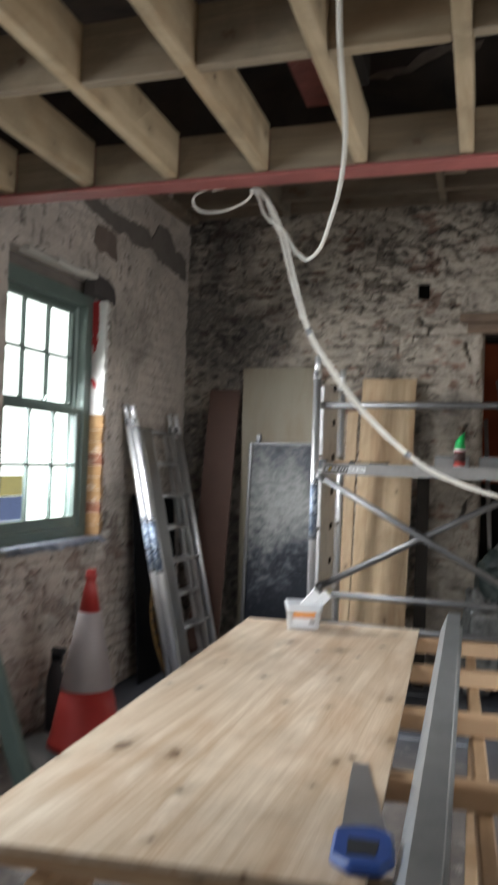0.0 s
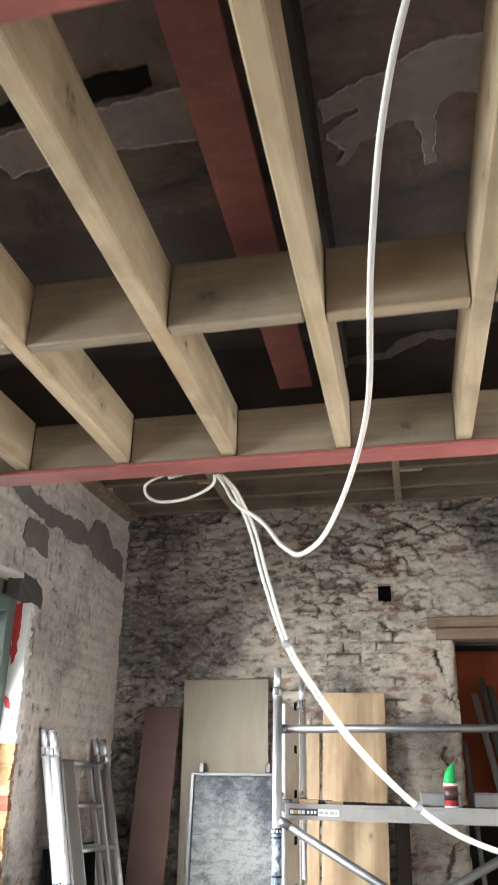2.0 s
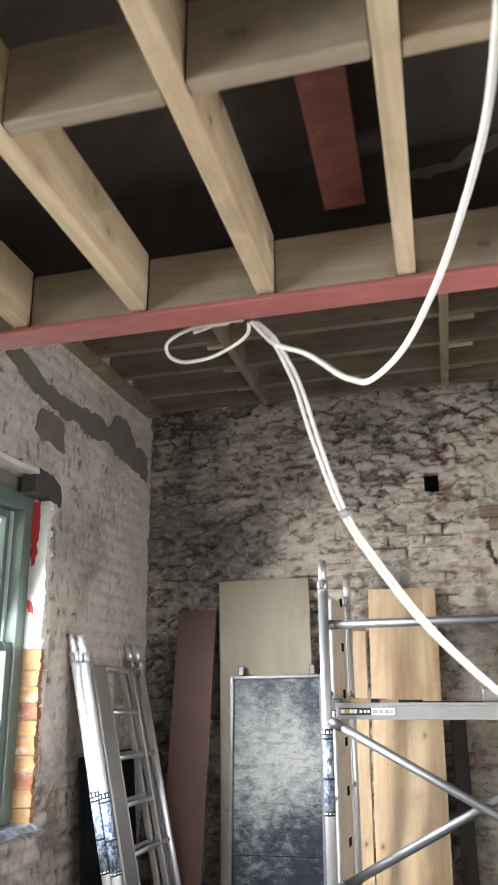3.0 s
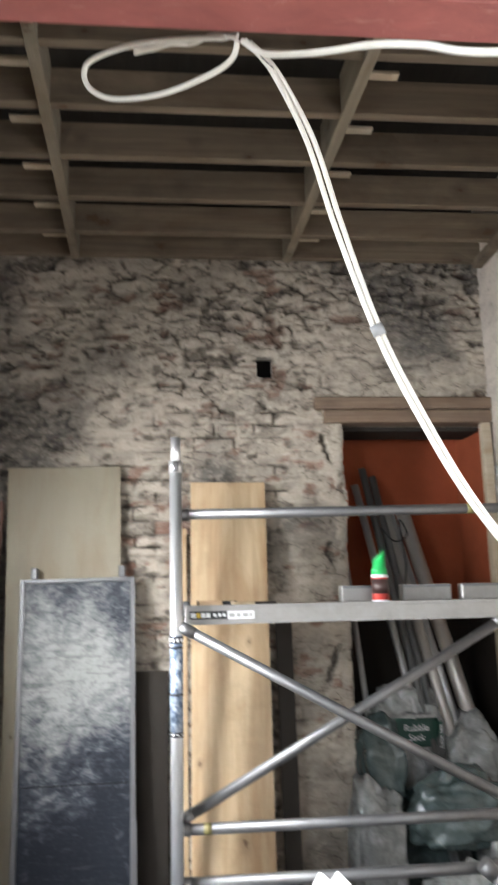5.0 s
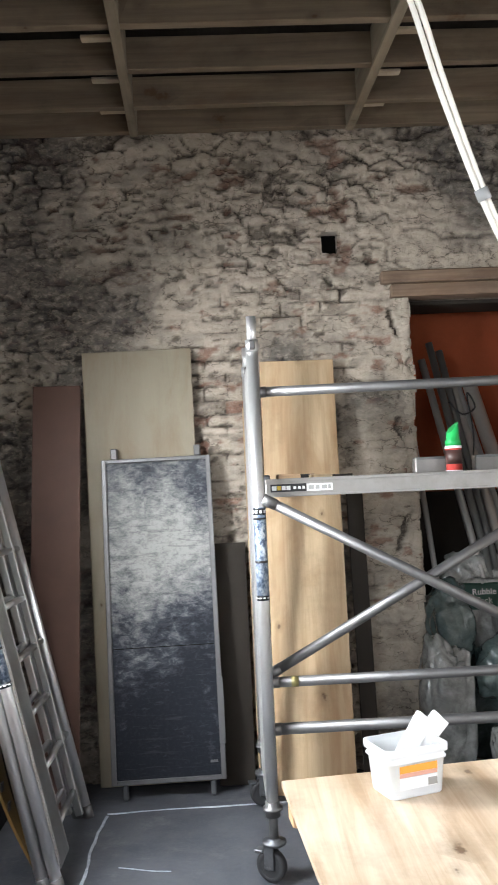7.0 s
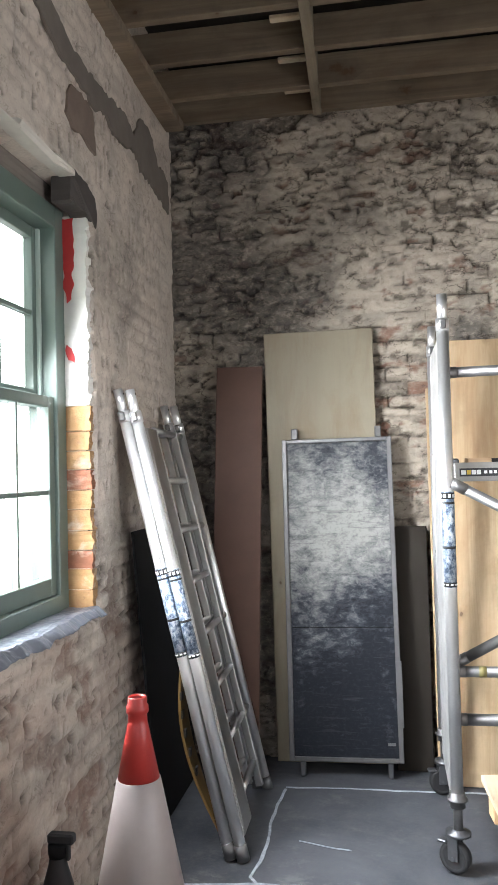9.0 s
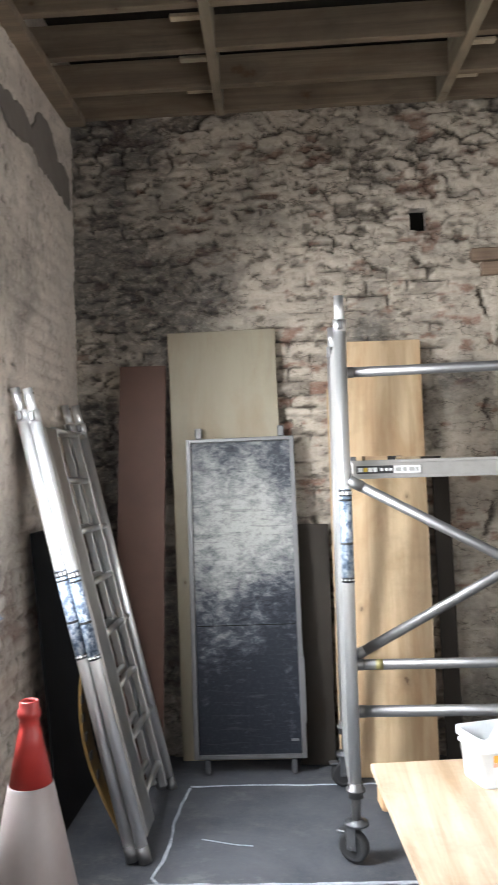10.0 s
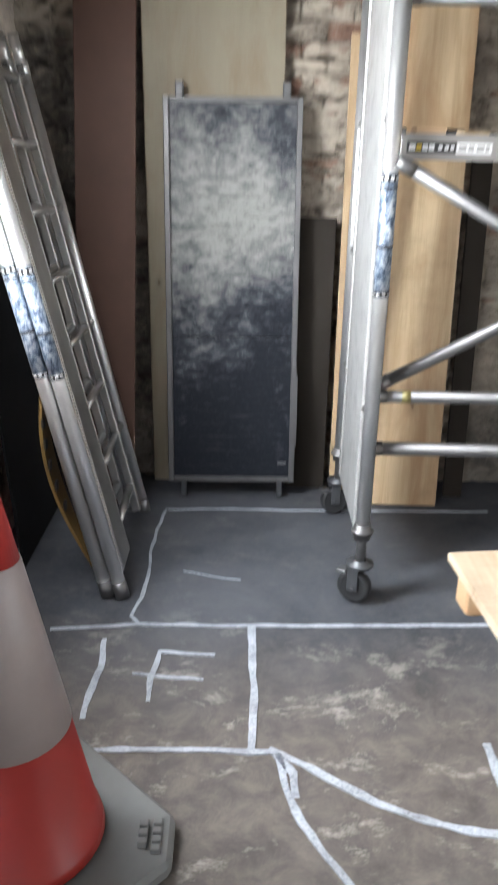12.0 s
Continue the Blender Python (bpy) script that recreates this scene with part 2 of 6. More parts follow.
M["conewhite"] = plain("cone_sleeve", (0.34, 0.288, 0.278), 0.42, 0.35, 8, bmp=0.05)
M["conebase"] = plain("cone_base", (0.17, 0.172, 0.165), 0.8, 0.3, 11)
M["green"] = plain("bright_green_plastic", (0.015, 0.36, 0.085), 0.42, 0.1, 9, bmp=0.0)
M["canred"] = plain("can_red", (0.42, 0.045, 0.035), 0.4, 0.15, 12, bmp=0.0)
M["candark"] = plain("can_dark", (0.055, 0.028, 0.024), 0.4, 0.2, 12, bmp=0.0)
M["white_pl"] = plain("white_plastic", (0.78, 0.79, 0.80), 0.35, 0.06, 9, bmp=0.0)
M["paper"] = plain("white_card", (0.80, 0.79, 0.77), 0.8, 0.08, 12)
M["orange_lab"] = plain("orange_label", (0.78, 0.30, 0.04), 0.5, 0.1, 12, bmp=0)
M["pink_lab"] = plain("pink_label", (0.62, 0.33, 0.25), 0.5, 0.1, 12, bmp=0)
M["grey_fill"] = plain("grey_screws", (0.22, 0.215, 0.21), 0.6, 0.5, 60)
M["blue"] = plain("blue_handle", (0.025, 0.065, 0.24), 0.4, 0.25, 14, bmp=0.05)
M["cable"] = plain("white_cable", (0.74, 0.705, 0.63), 0.45, 0.12, 22, bmp=0.0)
M["tape"] = plain("grey_tape", (0.30, 0.30, 0.30), 0.5, 0.2, 22, bmp=0.0)
M["pipe_grey"] = plain("grey_pipe", (0.34, 0.335, 0.325), 0.32, 0.3, 9, 0.5, bmp=0.03)
M["pipe_pale"] = plain("pale_pipe", (0.46, 0.43, 0.39), 0.32, 0.35, 9, 0.5, bmp=0.03)
M["pipe_dark"] = plain("dark_pipe", (0.085, 0.085, 0.08), 0.45, 0.3, 9, bmp=0.03)
M["wire"] = plain("black_wire", (0.015, 0.015, 0.015), 0.6, 0.2, 9, bmp=0.0)
M["winframe"] = plain("sage_green_paint", (0.115, 0.155, 0.135), 0.45, 0.25, 9, bmp=0.05)
M["winframe_w"] = plain("pale_sash_paint", (0.50, 0.58, 0.54), 0.45, 0.15, 9, bmp=0.05)
M["redpaint"] = plain("flaking_red", (0.50, 0.035, 0.035), 0.7, 0.35, 25, bmp=0.3)
M["whiteplaster"] = plain("white_plaster", (0.74, 0.72, 0.68), 0.85, 0.25, 12, bmp=0.4, spec=0.2)
M["darkpad"] = plain("dark_pad_stone", (0.085, 0.075, 0.07), 0.9, 0.4, 10, bmp=0.4, spec=0.15)
M["chase"] = plain("dark_mortar", (0.19, 0.165, 0.145), 0.92, 0.4, 10, bmp=0.5, spec=0.1)
M["chase_brown"] = plain("brown_render", (0.20, 0.155, 0.13), 0.92, 0.5, 12, bmp=0.5, spec=0.1)
M["whiteplaster_old"] = plain("old_white_plaster", (0.60, 0.56, 0.50), 0.9, 0.35, 14, bmp=0.4, spec=0.15)
M["foil"] = metal("lead_foil", (0.22, 0.235, 0.28), 0.34, 0.6, (0.10, 0.11, 0.135))


def worn_brick(name, col):
    """Bare brick with smears of old white plaster and small pits."""
    m, nt, b = mat_new(name, 0.92)
    p = coords(nt, True)
    n1 = noise_tex(nt, p, 12, 7, 0.72, 0.6)
    n2 = noise_tex(nt, p, 38, 6, 0.75, 0.3)
    n3 = noise_tex(nt, coords(nt, True, (1, 1, 1.5)), 5, 5, 0.6, 0.5)
    c = mix(nt, lum(nt, n1, 0.35, 0.68, 0, 0.7), col, tuple(v * 0.55 for v in col))
    c = mix(nt, lum(nt, n3, 0.50, 0.64, 0, 0.75), c, (0.60, 0.55, 0.48))
    c = mix(nt, lum(nt, n2, 0.56, 0.72, 0, 0.6), c, tuple(v * 0.35 for v in col))
    nt.links.new(c, b.inputs["Base Color"])
    b.inputs["Specular IOR Level"].default_value = 0.12
    bump(nt, b, mix(nt, 0.5, n1, n2), 0.8, 0.010)
    return m


M["ochrebrick"] = worn_brick("ochre_brick", (0.36, 0.215, 0.105))
M["redbrick"] = worn_brick("red_brick", (0.24, 0.105, 0.065))


def steel_red(name, deep, fresh, scuff, rough=0.55):
    m, nt, b = mat_new(name, rough)
    n1 = noise_tex(nt, coords(nt, True, (1, 2, 2)), 5, 6, 0.7, 0.5)
    n2 = noise_tex(nt, coords(nt, True, (3, 14, 14)), 3, 5, 0.7)
    n3 = noise_tex(nt, coords(nt, True), 21, 6, 0.75, 0.6)
    c = ramp(nt, n1, [(0.3, deep), (0.65, fresh)])
    c = mix(nt, lum(nt, n2, 0.60, 0.74, 0, 0.55), c, scuff)
    c = mix(nt, lum(nt, n3, 0.60, 0.72, 0, 0.5), c, scuff)
    nt.links.new(c, b.inputs["Base Color"])
    bump(nt, b, n2, 0.1, 0.003)
    return m


M["steel"] = steel_red("red_oxide_steel", (0.225, 0.065, 0.057), (0.345, 0.102, 0.086), (0.46, 0.22, 0.19))
# darker, rougher copy of the red steel for the cross beam
M["steel_dull"] = steel_red("darker_red_steel", (0.13, 0.042, 0.040), (0.22, 0.070, 0.066), (0.30, 0.17, 0.155), 0.65)
# one knotty noggin: the light it catches is put into a paler colour
M["nog_knotty_lit"] = wood("knotty_lit_noggin", (0.47, 0.37, 0.245), (0.31, 0.22, 0.13), "x", 18, 0.7, True, 0.5, knot_scale=3.0, knot_size=0.2)


def concrete():
    m, nt, b = mat_new("concrete_floor", 0.8)
    p = coords(nt, True)
    n1 = noise_tex(nt, p, 1.7, 6, 0.62, 0.5)
    n2 = noise_tex(nt, p, 11, 7, 0.72, 0.4)
    n3 = noise_tex(nt, p, 70, 4, 0.6)
    c = ramp(nt, n1, [(0.32, (0.030, 0.034, 0.044)), (0.68, (0.088, 0.093, 0.109))])
    c = mix(nt, lum(nt, n2, 0.45, 0.72, 0, 0.45), c, (0.142, 0.143, 0.148))
    c = mix(nt, lum(nt, n3, 0.5, 0.75, 0, 0.35), c, (0.10, 0.097, 0.092))
    sp0 = nt.nodes.new("ShaderNodeSeparateXYZ")
    nt.links.new(p, sp0.inputs[0])
    c = mix(nt, lum(nt, sp0.outputs[1], 4.7, 4.05, 0.0, 0.75), c, ramp(nt, n2, [(0.35, (0.082, 0.067, 0.057)), (0.65, (0.20, 0.163, 0.135))]))
    w = noise_tex(nt, coords(nt, True, (1.0, 1.4, 1)), 3.3, 10, 0.78, 0.2)
    sep = nt.nodes.new("ShaderNodeSeparateXYZ")
    nt.links.new(p, sep.inputs[0])
    worn = nt.nodes.new("ShaderNodeMath")
    worn.operation = "MULTIPLY"
    nt.links.new(lum(nt, w, 0.545, 0.63, 0, 0.65), worn.inputs[0])
    nt.links.new(lum(nt, sep.outputs[1], 4.75, 4.2, 0.12, 1), worn.inputs[1])
    c = mix(nt, worn.outputs[0], c, (0.42, 0.385, 0.345))
    nt.links.new(c, b.inputs["Base Color"])
    nt.links.new(lum(nt, n2, 0.3, 0.7, 0.62, 0.9), b.inputs["Roughness"])
    bump(nt, b, n2, 0.22, 0.006)
    return m


M["concrete"] = concrete()


def old_ceiling_mat():
    """Sooty distemper: brown paint with grey smears, blisters and near-black damp patches."""
    m, nt, b = mat_new("old_ceiling", 0.9)
    p = coords(nt, True)
    n1 = noise_tex(nt, coords(nt, True, (1, 1.8, 1)), 2.1, 7, 0.66, 0.7)
    n2 = noise_tex(nt, p, 9, 8, 0.74, 0.5)
    n3 = noise_tex(nt, p, 48, 4, 0.7)
    c = ramp(nt, n1, [(0.34, (0.050, 0.044, 0.040)), (0.50, (0.134, 0.098, 0.078)), (0.68, (0.178, 0.133, 0.108))])
    c = mix(nt, lum(nt, n2, 0.54, 0.70, 0, 0.65), c, (0.175, 0.155, 0.140))
    c = mix(nt, lum(nt, n2, 0.46, 0.30, 0, 0.55), c, (0.046, 0.041, 0.038))
    c = mix(nt, lum(nt, n3, 0.52, 0.75, 0, 0.4), c, (0.05, 0.042, 0.037))
    sp = nt.nodes.new("ShaderNodeSeparateXYZ")
    nt.links.new(p, sp.inputs[0])
    edge = nt.nodes.new("ShaderNodeMath")
    nt.links.new(sp.outputs[1], edge.inputs[0])
    nt.links.new(lum(nt, n2, 0.3, 0.7, -0.08, 0.08), edge.inputs[1])
    c = mix(nt, lum(nt, edge.outputs[0], 2.10, 2.16, 0, 0.7), c, (0.052, 0.050, 0.050))
    nt.links.new(c, b.inputs["Base Color"])
    b.inputs["Specular IOR Level"].default_value = 0.15
    bump(nt, b, n2, 0.5, 0.008)
    return m


M["oldceil"] = old_ceiling_mat()


def deck_mat():
    """Dark phenolic board smeared with plaster: darker towards foot, top and right, with scratches and finger smears.
    """
    m, nt, b = mat_new("smeared_deck", 0.5)
    p = coords(nt, False)
    n1 = noise_tex(nt, coords(nt, False, (1.3, 1, 0.9)), 2.4, 7, 0.62, 0.3)
    n2 = noise_tex(nt, coords(nt, False, (1, 1, 1.7), (0, 0.7, 0)), 15, 9, 0.74, 0.35)
    n3 = noise_tex(nt, p, 55, 5, 0.75)
    sep = nt.nodes.new("ShaderNodeSeparateXYZ")
    nt.links.new(p, sep.inputs[0])
    rise = lum(nt, sep.outputs[2], 0.05, 1.10, -0.44, 0.14)
    top = lum(nt, sep.outputs[2], 1.42, 1.66, 0.0, -0.17)
    side = lum(nt, sep.outputs[0], 0.30, 0.58, 0.0, -0.05)
    tot = n1
    for extra in (rise, top, side):
        a = nt.nodes.new("ShaderNodeMath")
        nt.links.new(tot, a.inputs[0])
        nt.links.new(extra, a.inputs[1])
        tot = a.outputs[0]
    smear_tone = mix(nt, 0.50, tot, n2)
    c = ramp(nt, smear_tone, [(0.39, (0.010, 0.012, 0.018)), (0.455, (0.040, 0.044, 0.055)), (0.525, (0.15, 0.152, 0.152)), (0.62, (0.30, 0.297, 0.28))])
    c = mix(nt, lum(nt, n3, 0.50, 0.72, 0, 0.45), c, (0.035, 0.038, 0.046))
    for turn, sx, sz, tone in ((0.5, 4, 46, (0.045, 0.048, 0.055)), (-0.75, 5, 60, (0.05, 0.053, 0.06))):
        scr = noise_tex(nt, coords(nt, False, (sx, 1, sz), (0, turn, 0)), 1.0, 5, 0.7, 0.5)
        c = mix(nt, lum(nt, scr, 0.58, 0.66, 0, 0.42), c, tone)
    nt.links.new(c, b.inputs["Base Color"])
    b.inputs["Specular IOR Level"].default_value = 0.25
    nt.links.new(lum(nt, n2, 0.3, 0.7, 0.32, 0.65), b.inputs["Roughness"])
    bump(nt, b, n2, 0.15, 0.003)
    return m


M["deck"] = deck_mat()


def chalk_mat():
    m, nt, b = mat_new("chalk_paint", 0.9)
    n = noise_tex(nt, coords(nt, True), 85, 6, 0.75)
    n2 = noise_tex(nt, coords(nt, True), 7, 4, 0.6)
    nt.links.new(ramp(nt, n, [(0.35, (0.46, 0.50, 0.57)), (0.65, (0.62, 0.65, 0.71))]), b.inputs["Base Color"])
    k = nt.nodes.new("ShaderNodeMath")
    nt.links.new(lum(nt, n, 0.30, 0.55, 0.66, 0.84), k.inputs[0])
    nt.links.new(lum(nt, n2, 0.35, 0.6, -0.30, 0.0), k.inputs[1])
    nt.links.new(k.outputs[0], b.inputs["Alpha"])
    return m


M["chalk"] = chalk_mat()


def sleeve_mat():
    m, nt, b = mat_new("printed_sleeve", 0.35, 0.3)
    n = noise_tex(nt, coords(nt, True, (1, 1, 0.7)), 55, 4, 0.75)
    c = ramp(nt, n, [(0.40, (0.05, 0.075, 0.12)), (0.5, (0.22, 0.28, 0.37)), (0.62, (0.58, 0.62, 0.66))])
    nt.links.new(c, b.inputs["Base Color"])
    return m


M["sleeve"] = sleeve_mat()


def film_mat(name, tint, pale):
    """Thin crumpled glossy plastic film over rubble."""
    m, nt, b = mat_new(name, 0.2)
    n = noise_tex(nt, coords(nt, True), 7, 6, 0.65, 0.8)
    lumps = noise_tex(nt, coords(nt, True), 18, 4, 0.6, 0.4)
    folds = noise_tex(nt, coords(nt, True, (1, 1, 0.6)), 9, 5, 0.55, 1.6)
    ridge = ramp(nt, folds, [(0.0, grey(0.0)), (0.49, grey(1.0)), (0.56, grey(0.15)), (0.8, grey(0.6))])
    c = mix(nt, lum(nt, n, 0.40, 0.66, 0, 0.8), tint, pale)
    c = mix(nt, lum(nt, lumps, 0.5, 0.72, 0, 0.55), c, tuple(v * 0.45 for v in tint))
    nt.links.new(c, b.inputs["Base Color"])
    nt.links.new(lum(nt, n, 0.3, 0.7, 0.10, 0.28), b.inputs["Roughness"])
    b.inputs["Coat Weight"].default_value = 0.7
    b.inputs["Coat Roughness"].default_value = 0.12
    bump(nt, b, ridge, 0.25, 0.016)
    return m


M["sack_green"] = film_mat("green_film", (0.045, 0.068, 0.066), (0.125, 0.160, 0.155))
M["sack_clear"] = film_mat("milky_film", (0.19, 0.193, 0.187), (0.40, 0.405, 0.39))
M["sack_print"] = plain("green_print", (0.012, 0.075, 0.05), 0.35, 0.2, 20, bmp=0.1)


def clear_plastic():
    m, nt, b = mat_new("clear_tub", 0.25)
    b.inputs["Base Color"].default_value = (0.82, 0.84, 0.86, 1)
    b.inputs["Transmission Weight"].default_value = 0.25
    b.inputs["IOR"].default_value = 1.12
    return m


M["tub"] = clear_plastic()


def glass_mat():
    m, nt, b = mat_new("window_glass", 0.02)
    b.inputs["Base Color"].default_value = (0.96, 0.98, 0.97, 1)
    b.inputs["Transmission Weight"].default_value = 1.0
    b.inputs["IOR"].default_value = 1.05
    return m


M["glass"] = glass_mat()


def glow_mat():
    m = bpy.data.materials.new("bright_distance")
    m.use_nodes = True
    nt = m.node_tree
    nt.nodes.clear()
    e = nt.nodes.new("ShaderNodeEmission")
    o = nt.nodes.new("ShaderNodeOutputMaterial")
    e.inputs[0].default_value = (0.93, 1.0, 0.96, 1)
    e.inputs[1].default_value = 4.5
    nt.links.new(e.outputs[0], o.inputs[0])
    return m


M["glow"] = glow_mat()


# ---- mesh helpers ----
def mesh_ob(name, bm, mat, parent=None, smooth=False):
    me = bpy.data.meshes.new(name)
    bmesh.ops.recalc_face_normals(bm, faces=bm.faces)
    if smooth:
        for f in bm.faces:
            f.smooth = True
    bm.to_mesh(me)
    bm.free()
    for mm in (mat if isinstance(mat, (list, tuple)) else [mat]):
        me.materials.append(mm)
    ob = new(name, me)
    if parent is not None:
        ob.parent = parent
    return ob


def part(name, bm, mat, parent, label="", smooth=False):
    ob = mesh_ob(name, bm, mat, parent, smooth)
    return tagged(ob, label) if label else ob


def thing(name, label, category, m=None, group="", kind=""):
    ob = new(name)
    if m is not None:
        ob.matrix_world = m
    return tagged(ob, label, category, group, kind)


def box(x0, x1, y0, y1, z0, z1, bev=0.0, bm=None, seg=1):
    bm2 = bmesh.new()
    vs = [bm2.verts.new((x, y, z)) for x in (x0, x1) for y in (y0, y1) for z in (z0, z1)]
    for f in ((0, 1, 3, 2), (4, 6, 7, 5), (0, 4, 5, 1), (2, 3, 7, 6), (0, 2, 6, 4), (1, 5, 7, 3)):
        bm2.faces.new([vs[i] for i in f])
    if bev:
        bmesh.ops.bevel(bm2, geom=bm2.edges[:], offset=bev, segments=seg, affect="EDGES", profile=0.5)
    if bm is None:
        return bm2
    return join(bm, bm2)


def join(bm, other):
    me = bpy.data.meshes.new("tmp")
    other.to_mesh(me)
    other.free()
    bm.from_mesh(me)
    bpy.data.meshes.remove(me)
    return bm


def tube(p0, p1, r, seg=16, r2=None, bm=None, caps=True):
    p0, p1 = Vector(p0), Vector(p1)
    d = p1 - p0
    bm2 = bmesh.new()
    bmesh.ops.create_cone(bm2, cap_ends=caps, segments=seg, radius1=r, radius2=r if r2 is None else r2, depth=d.length)
    m = Matrix.Translation((p0 + p1) / 2) @ d.to_track_quat("Z", "Y").to_matrix().to_4x4()
    bmesh.ops.transform(bm2, matrix=m, verts=bm2.verts)
    for f in bm2.faces:
        f.smooth = len(f.verts) == 4
    return bm2 if bm is None else join(bm, bm2)


def pipe(p0, p1, r, wall=0.004, seg=18):
    """A hollow tube, open at both ends."""
    p0, p1 = Vector(p0), Vector(p1)
    d = p1 - p0
    q = d.to_track_quat("Z", "Y").to_matrix().to_4x4()
    bm = bmesh.new()
    rings = []
    for z, rr in ((0, r), (d.length, r), (d.length, r - wall), (0, r - wall)):
        rings.append([bm.verts.new(p0 + q @ Vector((rr * math.cos(2 * math.pi * i / seg), rr * math.sin(2 * math.pi * i / seg), z))) for i in range(seg)])
    for a, b in zip(rings, rings[1:] + rings[:1]):
        for i in range(seg):
            f = bm.faces.new((a[i], a[(i + 1) % seg], b[(i + 1) % seg], b[i]))
            f.smooth = True
    return bm


def lathe(profile, seg=24):
    """Turns (radius, z) pairs about the z axis."""
    bm = bmesh.new()
    rings = []
    for r, z in profile:
        rings.append([bm.verts.new((r * math.cos(2 * math.pi * i / seg), r * math.sin(2 * math.pi * i / seg), z)) for i in range(seg)])
    for a, b in zip(rings, rings[1:]):
        for i in range(seg):
            f = bm.faces.new((a[i], a[(i + 1) % seg], b[(i + 1) % seg], b[i]))
            f.smooth = True
    if profile[0][0] > 0.001:
        bm.faces.new(rings[0])
    if profile[-1][0] > 0.001:
        bm.faces.new(rings[-1])
    bmesh.ops.remove_doubles(bm, verts=bm.verts, dist=0.0004)
    return bm


def prism(pts, z0, z1, bev=0.0):
    bm = bmesh.new()
    lo = [bm.verts.new((x, y, z0)) for x, y in pts]
    hi = [bm.verts.new((x, y, z1)) for x, y in pts]
    bm.faces.new(lo[::-1])
    bm.faces.new(hi)
    n = len(pts)
    for i in range(n):
        bm.faces.new((lo[i], lo[(i + 1) % n], hi[(i + 1) % n], hi[i]))
    if bev:
        bmesh.ops.bevel(bm, geom=bm.edges[:], offset=bev, segments=1, affect="EDGES")
    return bm


def swept(points, r, seg=10, steps=10):
    """A round cord along a smooth line through the points (Catmull-Rom)."""
    P = [Vector(p) for p in points]
    P = [P[0] * 2 - P[1]] + P + [P[-1] * 2 - P[-2]]
    line = []
    for i in range(1, len(P) - 2):
        a, b, c, d = P[i - 1], P[i], P[i + 1], P[i + 2]
        for k in range(steps):
            t = k / steps
            line.append(0.5 * ((2 * b) + (c - a) * t + (2 * a - 5 * b + 4 * c - d) * t * t + (3 * b - 3 * c + d - a) * t ** 3))
    line.append(P[-2])
    bm = bmesh.new()
    up = Vector((0.31, 0.2, 0.93))
    rings = []
    for i, p in enumerate(line):
        tan = (line[min(i + 1, len(line) - 1)] - line[max(i - 1, 0)]).normalized()
        side = tan.cross(up).normalized()
        up = side.cross(tan).normalized()
        rings.append([bm.verts.new(p + r * (math.cos(2 * math.pi * k / seg) * side + math.sin(2 * math.pi * k / seg) * up)) for k in range(seg)])
    for a, b in zip(rings, rings[1:]):
        for k in range(seg):
            f = bm.faces.new((a[k], a[(k + 1) % seg], b[(k + 1) % seg], b[k]))
            f.smooth = True
    bm.faces.new(rings[0])
    bm.faces.new(rings[-1])
    return bm


def text_part(name, words, size, m, mat, parent, label=""):
    cu = bpy.data.curves.new("words", "FONT")
    cu.body, cu.size, cu.align_x, cu.align_y, cu.extrude = words, size, "CENTER", "CENTER", 0.0006
    tmp = bpy.data.objects.new("words", cu)
    me = bpy.data.meshes.new_from_object(tmp)
    bpy.data.objects.remove(tmp)
    me.materials.append(mat)
    ob = new(name, me)
    ob.parent = parent
    ob.matrix_local = m
    return tagged(ob, label) if label else ob


def lean(bl, tl):
    """The pose of a sheet that leans: local x along its foot, z up its face, y into its back."""
    bl, tl = Vector(bl), Vector(tl)
    w = (tl - bl).normalized()
    u = Vector((1, 0, 0))
    u = (u - w * u.dot(w)).normalized()
    n = w.cross(u)
    return Matrix.Translation(bl) @ Matrix((u, n, w)).transposed().to_4x4()


# ---- numeric noise for rough masonry ----
def vnoise(x, y, seed):
    r = np.random.RandomState(seed)
    g = r.rand(64, 64)
    xi, yi = np.floor(x).astype(int), np.floor(y).astype(int)
    fx, fy = x - xi, y - yi
    fx, fy = fx * fx * (3 - 2 * fx), fy * fy * (3 - 2 * fy)
    a, b = g[xi % 64, yi % 64], g[(xi + 1) % 64, yi % 64]
    c, d = g[xi % 64, (yi + 1) % 64], g[(xi + 1) % 64, (yi + 1) % 64]
    return (a * (1 - fx) + b * fx) * (1 - fy) + (c * (1 - fx) + d * fx) * fy


def fbm(x, y, seed, octaves=4):
    s, amp, tot = 0.0, 1.0, 0.0
    for o in range(octaves):
        s = s + amp * vnoise(x * 2 ** o, y * 2 ** o, seed + o)
        tot += amp
        amp *= 0.55
    return s / tot


